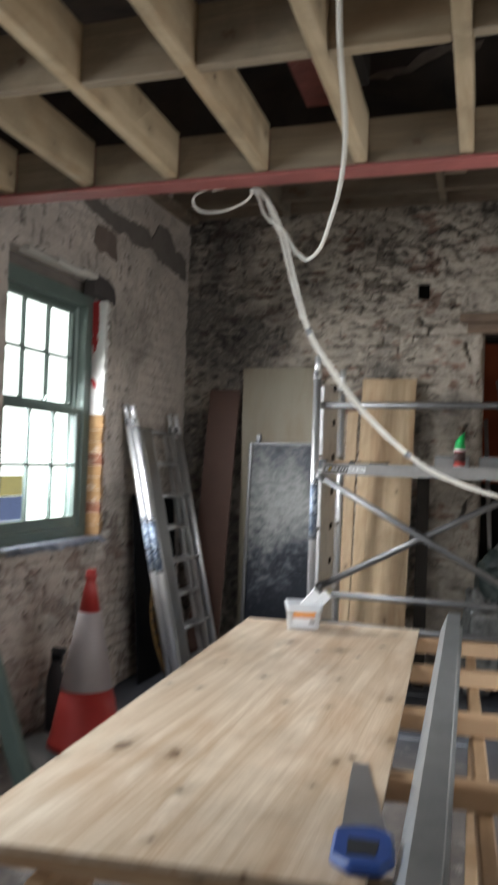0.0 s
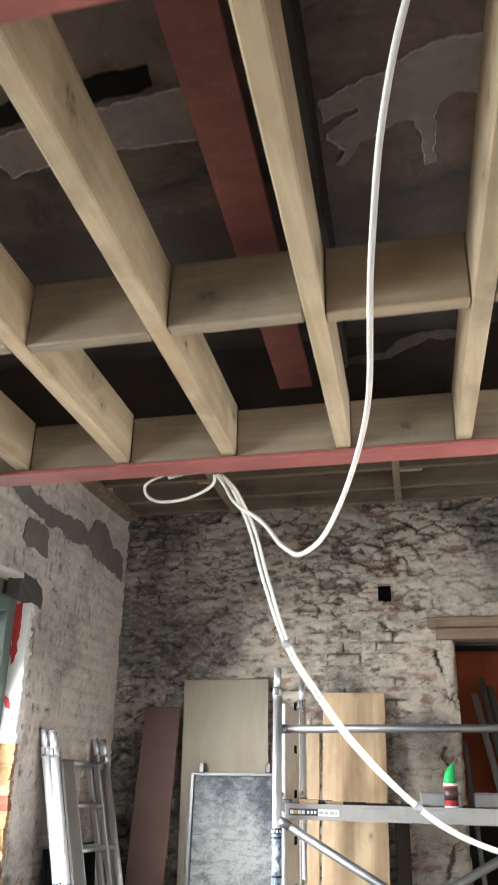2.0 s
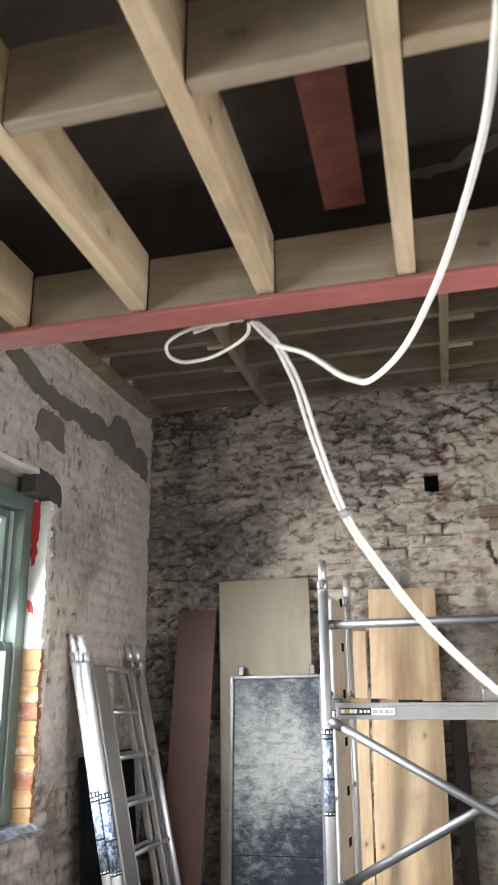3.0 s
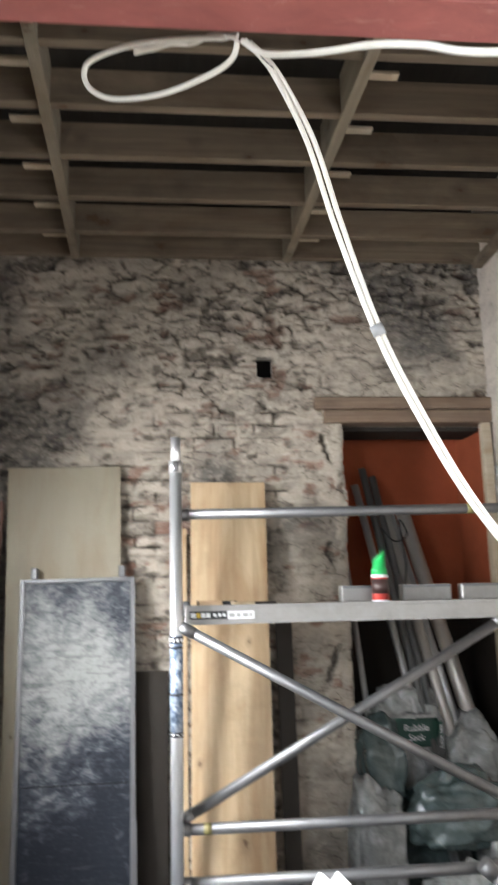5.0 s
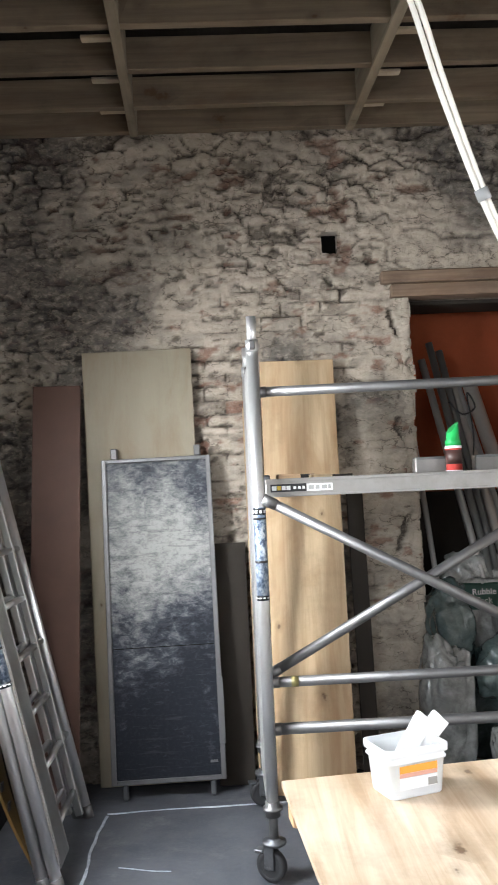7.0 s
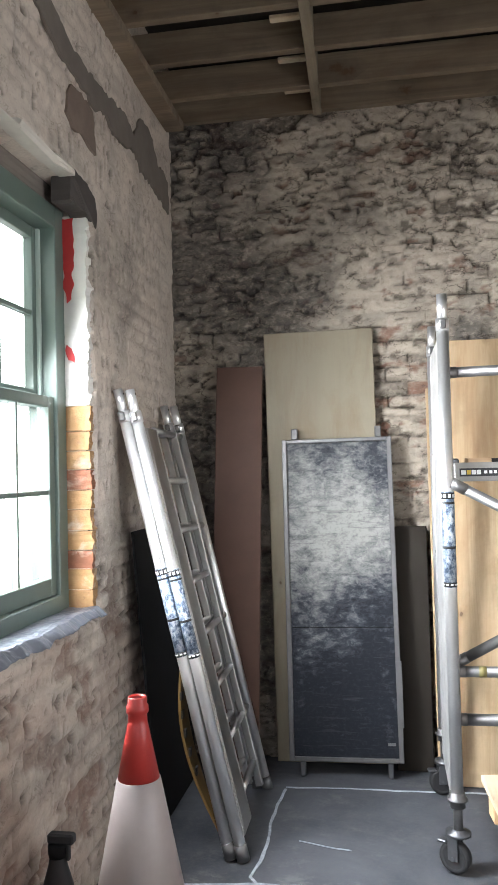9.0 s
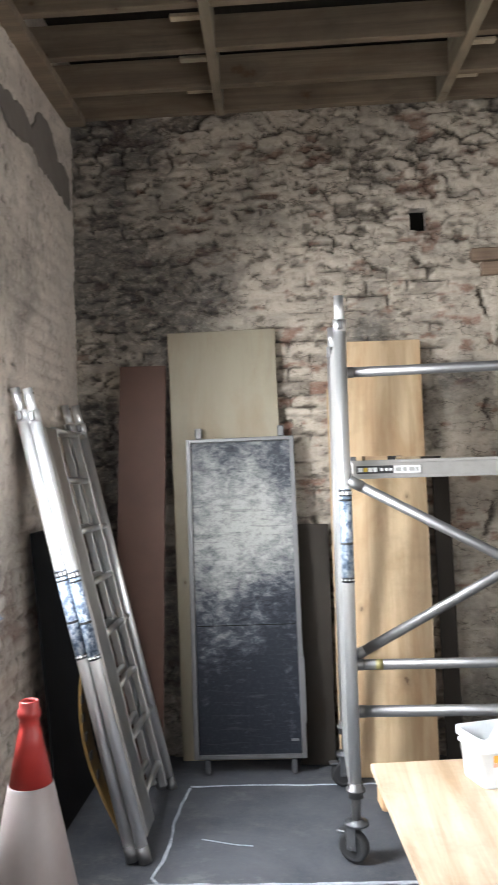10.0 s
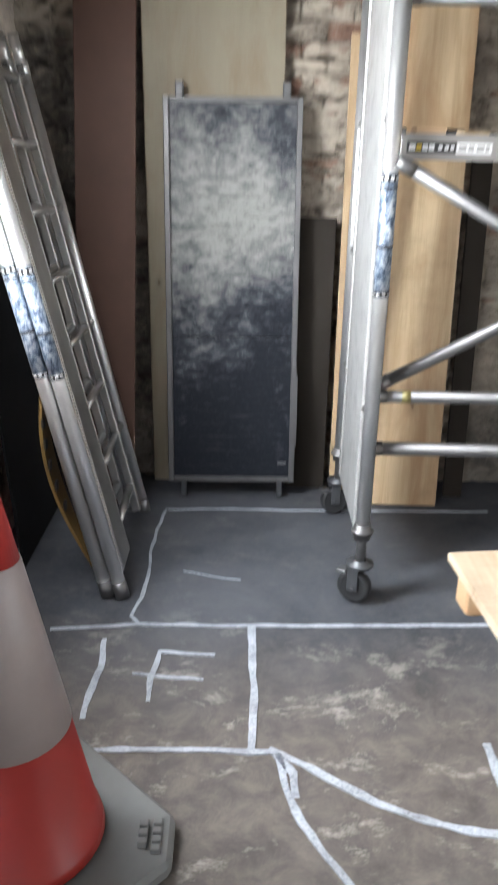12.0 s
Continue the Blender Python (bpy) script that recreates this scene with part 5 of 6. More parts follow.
for k, (a, b, c) in enumerate(((0.858, 0.878, "label_wht"), (0.881, 0.897, "yellow"), (0.900, 0.917, "label_wht"), (0.920, 0.937, "label_wht"), (0.950, 0.962, "label_wht"), (0.970, 0.982, "label_wht"), (0.988, 0.999, "label_wht"))):
    h = 0.009 if k < 4 else 0.006
    part("mark", box(a, b, 4.8645, 4.8656, 1.6015 - h, 1.6015 + h), M[c], lab)
lab = part("label_strip", box(1.008, 1.118, 4.8655, 4.8718, 1.585, 1.616), M["label_wht"], plat, "white printed label")
for a, b in ((1.014, 1.038), (1.044, 1.062), (1.070, 1.094), (1.098, 1.110)):
    part("mark", box(a, b, 4.8645, 4.8656, 1.592, 1.609), M["pipe_grey"], lab)
for a, b in ((1.53, 1.75), (1.808, 2.036), (2.085, 2.32)):
    t = thing("metal_trunking", "short grey metal box section on the platform", "metal offcut", None, "box sections on the platform")
    bm = box(a, b, 5.09, 5.15, 1.638, 1.712, 0.006)
    part("body", bm, M["alu_plat"], t)
    part("lip", box(a + 0.004, b - 0.004, 5.084, 5.0895, 1.700, 1.712, 0.001), M["alu_dull"], t)

can = thing("sealant_can", "small red can with a bright green spout", "can", pose(1.692, 5.03, 1.638))
part("body", lathe([(0.033, 0.0), (0.036, 0.003), (0.036, 0.105), (0.034, 0.108)], 24), M["canred"], can)
part("label", lathe([(0.0364, 0.035), (0.0364, 0.098)], 24), M["candark"], can, "dark red paper label")
part("rim", lathe([(0.034, 0.104), (0.038, 0.106), (0.038, 0.116), (0.034, 0.118)], 24), M["white_pl"], can)
part("base_rim", lathe([(0.033, 0.0), (0.0375, 0.001), (0.0375, 0.008), (0.034, 0.009)], 24), M["white_pl"], can)
bm = lathe([(0.034, 0.117), (0.034, 0.140), (0.029, 0.146), (0.028, 0.205)], 24)
for v in bm.verts:
    if v.co.z > 0.19:
        v.co.z += v.co.x * 0.95 - 0.006
part("spout", bm, M["green"], can, "bright green slanted spout")
can.rotation_euler = (0, 0, 0.2)
for k, (x, y, a, w_, c) in enumerate(((0.94, 4.99, 8, 0.10, "batten"), (1.00, 5.02, -6, 0.12, "rubber"), (1.08, 4.97, 14, 0.09, "ply"), (1.17, 5.05, -10, 0.13, "darkboard"))):
    bm = box(-w_ / 2, w_ / 2, -0.03, 0.03, 0, 0.022 - 0.003 * k, 0.003)
    ob = mesh_ob("offcut", bm, M[c])
    ob.matrix_world = pose(x, y, 1.639, 0, 0, a)
    tagged(ob, ("small pale timber offcut on the platform", "small black rubber block on the platform")[k % 2], "offcut", "platform offcuts")

# ---- sheets leaning on the back wall ----
dm = lean((0.003, 5.752, 0.080), (-0.016, 5.905, 1.786))
deck = thing("trapdoor_deck", "grey scaffold deck smeared with white plaster", "scaffold deck", dm)
DW, DH = 0.600, 1.715
part("board", box(0.018, DW - 0.018, 0.004, 0.020, 0.018, DH - 0.018), M["deck"], deck)
for a, b, c, d in ((0, 0.026, 0, DH), (DW - 0.026, DW, 0, DH), (0.0262, DW - 0.0262, 0, 0.022), (0.0262, DW - 0.0262, DH - 0.022, DH)):
    part("edge_frame", box(a, b, -0.012, 0.034, c, d, 0.003), M["alu_dull"], deck)
part("seam", box(0.03, DW - 0.03, 0.0025, 0.0045, 0.692, 0.696), M["black"], deck)
for x in (0.07, 0.53):
    part("hook", box(x - 0.018, x + 0.018, -0.004, 0.03, DH + 0.0005, DH + 0.062, 0.005), M["alu_dull"], deck)
    part("hook", box(x - 0.014, x + 0.014, -0.004, 0.03, -0.078, -0.0005, 0.005), M["castiron"], deck)
part("patch_plate", box(0.52, 0.560, 0.0015, 0.0042, 0.085, 0.098), M["alu_dull"], deck)
part("side_rail", box(DW - 0.0262, DW + 0.006, -0.016, -0.0122, 0.18, 0.52, 0.001), M["alu_dull"], deck)


def leaning_sheet(name, bl, tl, wdt, thick, mat, label, category, extra=()):
    m = lean(bl, tl)
    h = (Vector(tl) - Vector(bl)).length
    ob = mesh_ob(name, box(0, wdt, 0, thick, 0, h, 0.003), mat)
    ob.matrix_world = m
    return tagged(ob, label, category)


leaning_sheet("plywood_sheet", (-0.090, 5.950, 0.0), (-0.113, 5.957, 2.398), 0.612, 0.018, M["beige"], "beige plywood sheet leaning on the stone wall", "board")
leaning_sheet("brown_board", (-0.415, 5.66, 0.0), (-0.380, 5.915, 2.215), 0.262, 0.015, M["brownboard"], "reddish brown board leaning on the stone wall", "board")
leaning_sheet("dark_board", (0.565, 5.88, 0.0), (0.565, 5.945, 1.30), 0.195, 0.016, M["darkboard"], "dark brown board leaning behind the deck", "board")
leaning_sheet("pine_board", (0.868, 5.70, 0.0), (0.885, 5.940, 2.308), 0.415, 0.022, M["ply"], "wide golden pine board leaning on the wall", "board")
# shadow band right of the pine board, built as a dark leaning strip
leaning_sheet("narrow_board", (1.34, 5.80, 0.0), (1.33, 5.90, 1.62), 0.09, 0.02, M["darkboard"], "narrow dark strip standing for the pine board's shadow on the wall", "board")
leaning_sheet("narrow_board", (0.775, 5.76, 0.0), (0.775, 5.92, 2.05), 0.085, 0.02, M["ply"], "narrow pine plank leaning beside the tower", "board")
m = pose(-0.612, 5.02, 0.0, 0, 0, 0)
bm = box(0, 0.014, 0, 0.72, 0, 1.36, 0.003)
for v in bm.verts:
    v.co.x += 0.10 * (1 - v.co.z / 1.36)
ob = mesh_ob("black_sheet", bm, M["blackboard"])
ob.matrix_world = m
tagged(ob, "black sheet leaning on the brick wall behind frames", "board")
# bowed yellow strip behind the frames
def bow_x(s):
    return -0.335 + 0.150 * (1 - s) - 0.085 * math.sin(math.pi * s)


bm = bmesh.new()
prev = None
for k in range(25):
    s = k / 24
    z = 0.08 + 0.80 * s
    x = bow_x(s)
    y = 4.86 + 0.02 * s
    wdt = 0.03 + 0.09 * math.sin(math.pi * min(1, max(0, s)))
    a = [bm.verts.new((x - 0.006, y, z)), bm.verts.new((x + 0.006, y, z)), bm.verts.new((x + 0.006, y + wdt, z)), bm.verts.new((x - 0.006, y + wdt, z))]
    if prev:
        for i in range(4):
            bm.faces.new((prev[i], prev[(i + 1) % 4], a[(i + 1) % 4], a[i]))
    else:
        bm.faces.new(a)
    prev = a
bm.faces.new(prev)
t = thing("yellow_strip", "bowed yellow plastic strip with black marks", "plastic strip")
part("body", bm, plain("dull_yellow", (0.17, 0.10, 0.028), 0.55, 0.4, 9), t)
for k in range(5):
    s = 0.3 + 0.1 * k
    part("mark", box(bow_x(s) + 0.004, bow_x(s) + 0.012, 4.872, 4.90, 0.08 + 0.80 * s, 0.115 + 0.80 * s), M["label_blk"], t)


# ---- traffic cone ----
cone = thing("traffic_cone", "tall red and white traffic cone on grey base", "traffic cone", pose(-0.150, 3.655, 0, 0, 0, 6))
bp = []
for k in range(4):
    a = math.pi / 2 * k - radians(5)
    for d in (-0.07, 0.07):
        bp.append((0.366 * math.cos(a) - d * math.sin(a), 0.366 * math.sin(a) + d * math.cos(a)))
bm = prism(bp, 0.0, 0.085, 0.012)
for v in bm.verts:
    if v.co.z > 0.06:
        r = math.hypot(v.co.x, v.co.y)
        v.co.z -= 0.03 * max(0, (r - 0.2) / 0.13)
base_part = part("base", bm, M["conebase"], cone, "grey recycled rubber base")
for k, n_let in enumerate((3, 4)):
    for q in range(n_let):
        yy = (q - (n_let - 1) / 2) * 0.026
        bar = part("raised_lettering", box(0.284 + 0.032 * k, 0.306 + 0.032 * k, yy - 0.009, yy + 0.009, 0.048 - 0.006 * k, 0.069 - 0.007 * k, 0.002), M["conebase"], base_part)
        bar.rotation_euler = (0, 0, -radians(5))


def cone_r(z):
    return 0.198 - (0.198 - 0.036) * (z - 0.07) / (0.90 - 0.07)


part("lower_body", lathe([(cone_r(0.07) + 0.006, 0.07), (cone_r(0.09) + 0.004, 0.095), (cone_r(0.10), 0.10), (cone_r(0.375), 0.375)], 40), M["conered"], cone)
part("sleeve", lathe([(cone_r(0.375) + 0.0015, 0.375), (cone_r(0.375) + 0.003, 0.377), (cone_r(0.785) + 0.003, 0.783), (cone_r(0.785), 0.785)], 40), M["conewhite"], cone, "dusty white reflective sleeve")
part("upper_body", lathe([(cone_r(0.785), 0.785), (cone_r(0.93), 0.93), (0.027, 0.938), (0.0265, 0.962), (0.031, 0.966), (0.031, 0.984), (0.027, 0.988), (0.0265, 1.006), (0.024, 1.010), (0.020, 1.004), (0.020, 0.96)], 40), M["conered"], cone)

bottle = thing("black_bottle", "black plastic bottle on the floor by the wall", "bottle", pose(-0.515, 3.93, 0))
part("body", lathe([(0.042, 0.0), (0.052, 0.01), (0.056, 0.24), (0.050, 0.32), (0.030, 0.39), (0.024, 0.43)], 24), M["rubber"], bottle)
part("cap", lathe([(0.028, 0.415), (0.031, 0.43), (0.031, 0.452), (0.020, 0.456)], 20), M["blackboard"], bottle)
head = part("trigger_head", box(-0.030, 0.058, -0.017, 0.017, 0.4565, 0.490, 0.006), M["rubber"], bottle)
part("trigger", box(0.030, 0.042, -0.009, 0.009, 0.405, 0.4562, 0.003), M["rubber"], head)
t = thing("green_timber", "grey green painted timber leaning by the window wall", "timber")
bm = box(0, 0.09, 0, 0.05, 0, 1.35, 0.004)
ob = part("board", bm, M["winframe"], t)
ob.matrix_world = pose(-0.12, 3.00, 0.0, 0, 0, 0) @ Matrix.Rotation(radians(-14), 4, "Y") @ Matrix.Rotation(radians(9), 4, "X")

# ---- work table ----
C = [Vector((0.774, 3.619)), Vector((1.612, 3.722)), Vector((1.792, 1.262)), Vector((0.955, 1.135))]
ZT = 0.843
table = thing("work_table", "rough work table of a pine sheet on battens", "table")
bm = prism([tuple(c) for c in C], ZT - 0.018, ZT, 0.0015)
part("tabletop", bm, M["sheet"], table, "pale knotty pine ply sheet")
ang = math.degrees(math.atan2(C[1].y - C[0].y, C[1].x - C[0].x))
along = (C[0] - C[3]).normalized()
for d in (0.02, 0.56, 1.16, 1.75, 2.33):
    p = C[0] - along * (d + 0.02)
    b = part("bearer", box(0.008, 1.205, -0.066, 0.0, -0.066, 0.0, 0.009, None, 2), M["batten"], table)
    b.matrix_world = pose(p.x, p.y, ZT - 0.0185, 0, 0, ang - 1.5)
for off, wd in ((0.18, 0.045), (1.085, 0.04)):
    a = C[0] + Vector((math.cos(radians(ang)), math.sin(radians(ang)))) * off
    ln = 2.46
    b = part("rail", box(-wd / 2, wd / 2, -ln, 0.0, -0.165, -0.068, 0.004), wood("rail_pine", (0.52, 0.34, 0.19), (0.38, 0.235, 0.12), "y", 22) if off < 0.5 else bpy.data.materials["rail_pine"], table)
    b.matrix_world = pose(a.x, a.y, ZT - 0.018, 0, 0, math.degrees(math.atan2(along.y, along.x)) - 90)
for off in (0.18, 1.085):
    for d in (1.0, 2.25):
        p = C[0] + Vector((math.cos(radians(ang)), math.sin(radians(ang)))) * off - along * d
        part("leg", box(p.x - 0.022, p.x + 0.022, p.y - 0.035, p.y + 0.035, 0.0, ZT - 0.183, 0.004), M["batten"], table)

# steel channel lying on the bearers
ch = thing("steel_lintel", "long galvanised pressed steel lintel lying on the bearers", "steel lintel")
ln = 3.05
prof = [(-0.064, 0.0), (-0.060, 0.0), (-0.028, 0.083), (0.026, 0.083), (0.026, 0.022), (0.040, 0.022), (0.040, 0.025), (0.029, 0.025), (0.029, 0.087), (-0.031, 0.087)]
bm = prism(prof, 0, ln)
for v in bm.verts:
    v.co = Vector((v.co.x, -v.co.z, v.co.y))
b = part("channel", bm, M["galv"], ch)
b.matrix_world = pose(1.765, 3.87, ZT - 0.0175, 0, 0, 3.0)

# screw tub with cards
tub = thing("screw_tub", "clear plastic screw tub with orange label and cards", "tub", pose(1.085, 3.515, ZT + 0.0005, 0, 0, 18) @ Matrix.Scale(0.88, 4))


def rounded(w_, d_, r, n=5):
    pts = []
    for cx, cy, a0 in ((w_ - r, d_ - r, 0), (-w_ + r, d_ - r, 90), (-w_ + r, -d_ + r, 180), (w_ - r, -d_ + r, 270)):
        for k in range(n):
            a = radians(a0 + 90 * k / (n - 1))
            pts.append((cx + r * math.cos(a), cy + r * math.sin(a)))
    return pts


def tub_shell(profile, r):
    bm = bmesh.new()
    rings = [[bm.verts.new((x, y, z)) for x, y in rounded(w_, d_, r)] for w_, d_, z in profile]
    for a, b in zip(rings, rings[1:]):
        for i in range(len(a)):
            f = bm.faces.new((a[i], a[(i + 1) % len(a)], b[(i + 1) % len(a)], b[i]))
            f.smooth = True
    bm.faces.new(rings[0])
    bm.faces.new(rings[-1])
    return bm


part("body", tub_shell([(0.083, 0.060, 0.0), (0.085, 0.062, 0.004), (0.092, 0.069, 0.098), (0.097, 0.074, 0.099), (0.097, 0.074, 0.104), (0.093, 0.070, 0.106), (0.094, 0.071, 0.117), (0.101, 0.077, 0.118), (0.101, 0.077, 0.138), (0.096, 0.072, 0.139), (0.091, 0.067, 0.12), (0.082, 0.059, 0.006)], 0.02), M["tub"], tub, "milky clear plastic body")
part("contents", tub_shell([(0.079, 0.0565, 0.008), (0.083, 0.060, 0.05)], 0.02), M["grey_fill"], tub, "loose grey screws")
for a, b, c in ((0.072, 0.092, "orange_lab"), (0.060, 0.071, "pink_lab"), (0.026, 0.058, "label_wht")):
    bm = bmesh.new()
    s = lambda z: 0.062 + 0.008 * z / 0.118 + 0.0012
    ww = 0.060
    vs = [bm.verts.new((sx * ww, -s(z) - dd, z)) for dd in (0, 0.0008) for sx, z in ((-1, a), (1, a), (1, b), (-1, b))]
    for f in ((0, 1, 2, 3), (4, 7, 6, 5), (0, 4, 5, 1), (1, 5, 6, 2), (2, 6, 7, 3), (3, 7, 4, 0)):
        bm.faces.new([vs[i] for i in f])
    part("label", bm, M[c], tub)
bm = box(0.030, 0.058, -0.0690, -0.0675, 0.030, 0.050)
part("barcode", bm, M["pipe_grey"], tub)
for x, yy, a, tilt in ((-0.045, -0.01, 10, 42), (0.0, 0.025, -6, 46)):
    c = part("card", box(-0.028, 0.028, -0.011, 0.011, 0.0, 0.185, 0.002), M["paper"], tub, "folded white card box")
    c.matrix_local = pose(x, yy, 0.055, 0, tilt, a)

# hand saw on the sheet
saw = thing("hand_saw", "hand saw with worn steel blade and blue handle", "saw", pose(1.765, 1.415, ZT + 0.0012, 0, 0, 9.0))
part("blade", prism([(-0.055, 0.0), (0.050, 0.02), (-0.002, 0.47), (-0.042, 0.47)], 0.0, 0.0014), M["sawsteel"], saw)
hp = [(-0.065, 0.03), (-0.068, -0.09), (-0.03, -0.125), (0.035, -0.12), (0.06, -0.08), (0.058, 0.025), (0.02, 0.055), (-0.03, 0.05)]
bm = prism(hp, 0.0018, 0.026, 0.007)
h = part("handle", bm, M["blue"], saw, "blue plastic handle")
part("grip_opening", prism([(-0.035, -0.015), (-0.035, -0.085), (0.02, -0.085), (0.028, -0.02)], 0.0262, 0.0275), M["rubber"], h)

# ---- cables ----
cab = thing("white_cable", "white electric cables hanging from the steel beam", "cable")
root = Vector((0.945, 2.990, 2.802))
hang = [(0.978, 2.997, 2.772), (1.012, 3.000, 2.722), (1.072, 3.002, 2.585), (1.124, 3.006, 2.398), (1.196, 3.018, 2.184), (1.286, 3.070, 2.030), (1.412, 3.145, 1.858), (1.592, 3.252, 1.682), (1.736, 3.395, 1.588), (1.95, 3.60, 1.512), (2.20, 3.84, 1.462), (2.62, 4.25, 1.440)]
spread = [0.004, 0.006, 0.008, 0.008, 0.006, 0.007, 0.007, 0.005, 0.006, 0.008, 0.008, 0.008]
for side in (-1, 1):
    pts = [root + Vector((0.006 * side, 0.004 * side, 0))] + [(x + side * d, y + 0.3 * side * d, z + 0.2 * side * d) for (x, y, z), d in zip(hang, spread)]
    part("cord", swept(pts, 0.0060), M["cable"], cab)
part("cord", swept([root + Vector((-0.01, 0, 0)), (0.977, 2.95, 2.744), (1.047, 2.80, 2.637), (1.117, 2.67, 2.557), (1.177, 2.60, 2.506), (1.225, 2.545, 2.455), (1.281, 2.44, 2.378), (1.321, 2.38, 2.336), (1.368, 2.31, 2.303), (1.445, 2.16, 2.298), (1.511, 2.00, 2.328), (1.558, 1.90, 2.387), (1.596, 1.775, 2.434),
                    (1.614, 1.69, 2.48), (1.625, 1.60, 2.53), (1.636, 1.51, 2.58), (1.652, 1.42, 2.64), (1.675, 1.31, 2.71), (1.71, 1.19, 2.77), (1.76, 1.075, 2.84), (1.80, 0.98, 2.90)], 0.0062), M["cable"], cab)
part("coil", swept([root + Vector((-0.02, 0.0, 0)), (0.915, 3.02, 2.783), (0.872, 3.05, 2.766), (0.77, 3.11, 2.757), (0.665, 3.15, 2.766), (0.610, 3.15, 2.786), (0.594, 3.135, 2.816), (0.615, 3.12, 2.842), (0.70, 3.09, 2.858), (0.80, 3.05, 2.846), (0.90, 3.01, 2.825)], 0.0060), M["cable"], cab)
for k in range(3):
    wob = [(0.93 - 0.032 * i, 3.03 + 0.009 * i + 0.008 * math.sin(2.1 * i + k), 2.849 + 0.007 * math.sin(1.7 * i + 2.2 * k)) for i in range(8)]
    part("slack_cord", swept(wob, 0.0042, 8, 6), M["cable"], cab)
part("loose_wire", swept([(0.955, 2.99, 2.80), (0.972, 2.985, 2.765), (0.998, 2.985, 2.738)], 0.0012, 6), M["wire"], cab, "thin dark wire end")
for p, d in (((1.196, 3.018, 2.184), (0.08, 0.03, -0.19)), ((1.592, 3.252, 1.682), (0.16, 0.12, -0.13))):
    d = Vector(d).normalized() * 0.012
    part("tape_band", tube(Vector(p) - d, Vector(p) + d, 0.0135, 14), M["tape"], cab, "grey tape band")

# ---- pipes and sacks in the doorway ----
def long_pipe(p0, p1, r, mat, label):
    t = thing("plastic_pipe", label, "pipe", None, "pipes in the doorway")
    part("tube", pipe(p0, p1, r, max(0.002, r * 0.12), 20), mat, t)
    return t


def through_pts(xa, za, xb, zb, yt=6.28, yb=5.92):
    s = (0.0 - za) / (zb - za)
    return (xa + (xb - xa) * s, yb, 0.012), (xa, yt, za)


for xa, za, xb, zb, r, c, lb in ((1.80, 2.02, 1.862, 1.02, 0.016, "pipe_grey", "thin grey plastic pipe leaning in the doorway"),
                                 (1.89, 2.33, 2.10, 1.16, 0.022, "pipe_grey", "grey plastic pipe leaning in the doorway"),
                                 (1.94, 2.43, 2.15, 1.16, 0.022, "pipe_dark", "dark grey pipe leaning in the doorway"),
                                 (2.00, 2.38, 2.20, 1.12, 0.022, "pipe_dark", "dark grey pipe leaning in the doorway"),
                                 (2.06, 2.18, 2.30, 0.98, 0.032, "pipe_pale", "pale plastic pipe leaning in the doorway"),
                                 (2.10, 2.16, 2.35, 0.98, 0.024, "pipe_grey", "grey plastic pipe leaning in the doorway"),
                                 (2.17, 2.19, 2.44, 0.98, 0.042, "pipe_pale", "thick pale drain pipe leaning in the doorway")):
    p0, p1 = through_pts(xa, za, xb, zb)
    long_pipe(p0, p1, r, M[c], lb)
t = thing("wire_tie", "black wire hanging on the leaning pipes", "wire")
part("wire", swept([(2.02, 6.20, 2.06), (2.09, 6.17, 1.98), (2.17, 6.18, 2.02), (2.12, 6.16, 2.10), (2.14, 6.14, 1.85), (2.11, 6.12, 1.62)], 0.005, 8), M["wire"], t)
tagged(mesh_ob("door_post", box(2.592, 2.646, 5.955, 6.015, 0.0, 2.652, 0.005), M["cleat"]), "pale upright timber post at the doorway edge", "timber")


def sack(cx, cy, z0, rx, ry, h, seed, mat, label, lean_x=0.0, neck=0.35, full=0.8):
    """A filled plastic sack: lumpy body with pinched folds, and a gathered, flaring mouth on top."""
    bm = bmesh.new()
    bmesh.ops.create_icosphere(bm, subdivisions=5, radius=1)
    off = Vector((seed, seed * 0.7, seed * 1.3))
    for v in bm.verts:
        n = v.co.normalized()
        s = 1 + 0.20 * noise.noise(n * 1.6 + off) + 0.10 * noise.noise(n * 3.7 + off)
        s -= 0.16 * max(0, 0.22 - abs(noise.noise(n * 2.6 + off * 2)))
        s -= 0.12 * max(0, 0.12 - abs(noise.noise(n * 4.5 - off)))
        z = n.z
        fx, fy = math.copysign(abs(n.x) ** 0.7, n.x), math.copysign(abs(n.y) ** 0.7, n.y)
        k = 1.0 - neck * max(0, z) ** 2
        up = max(0.0, (z - 0.80) / 0.20)
        if up > 0:
            fold = 0.5 + 0.5 * math.sin(math.atan2(n.y, n.x) * 7 + seed)
            k *= 1 + 0.6 * up * (fold - 0.2)
        zz = math.copysign(abs(z) ** full, z)
        v.co = Vector((fx * rx * s * k, fy * ry * s * k, h * 0.5 * (1 + max(-0.93, zz * s)) + 0.035 * up * (1 + noise.noise(n * 6 + off))))
        v.co.x += lean_x * v.co.z
    zmin = min(v.co.z for v in bm.verts)
    for v in bm.verts:
        v.co.z -= zmin
    t = thing("rubble_sack", label, "sack", pose(cx, cy, z0), "sacks in the doorway")
    part("bag", bm, mat, t, "", True)
    return t


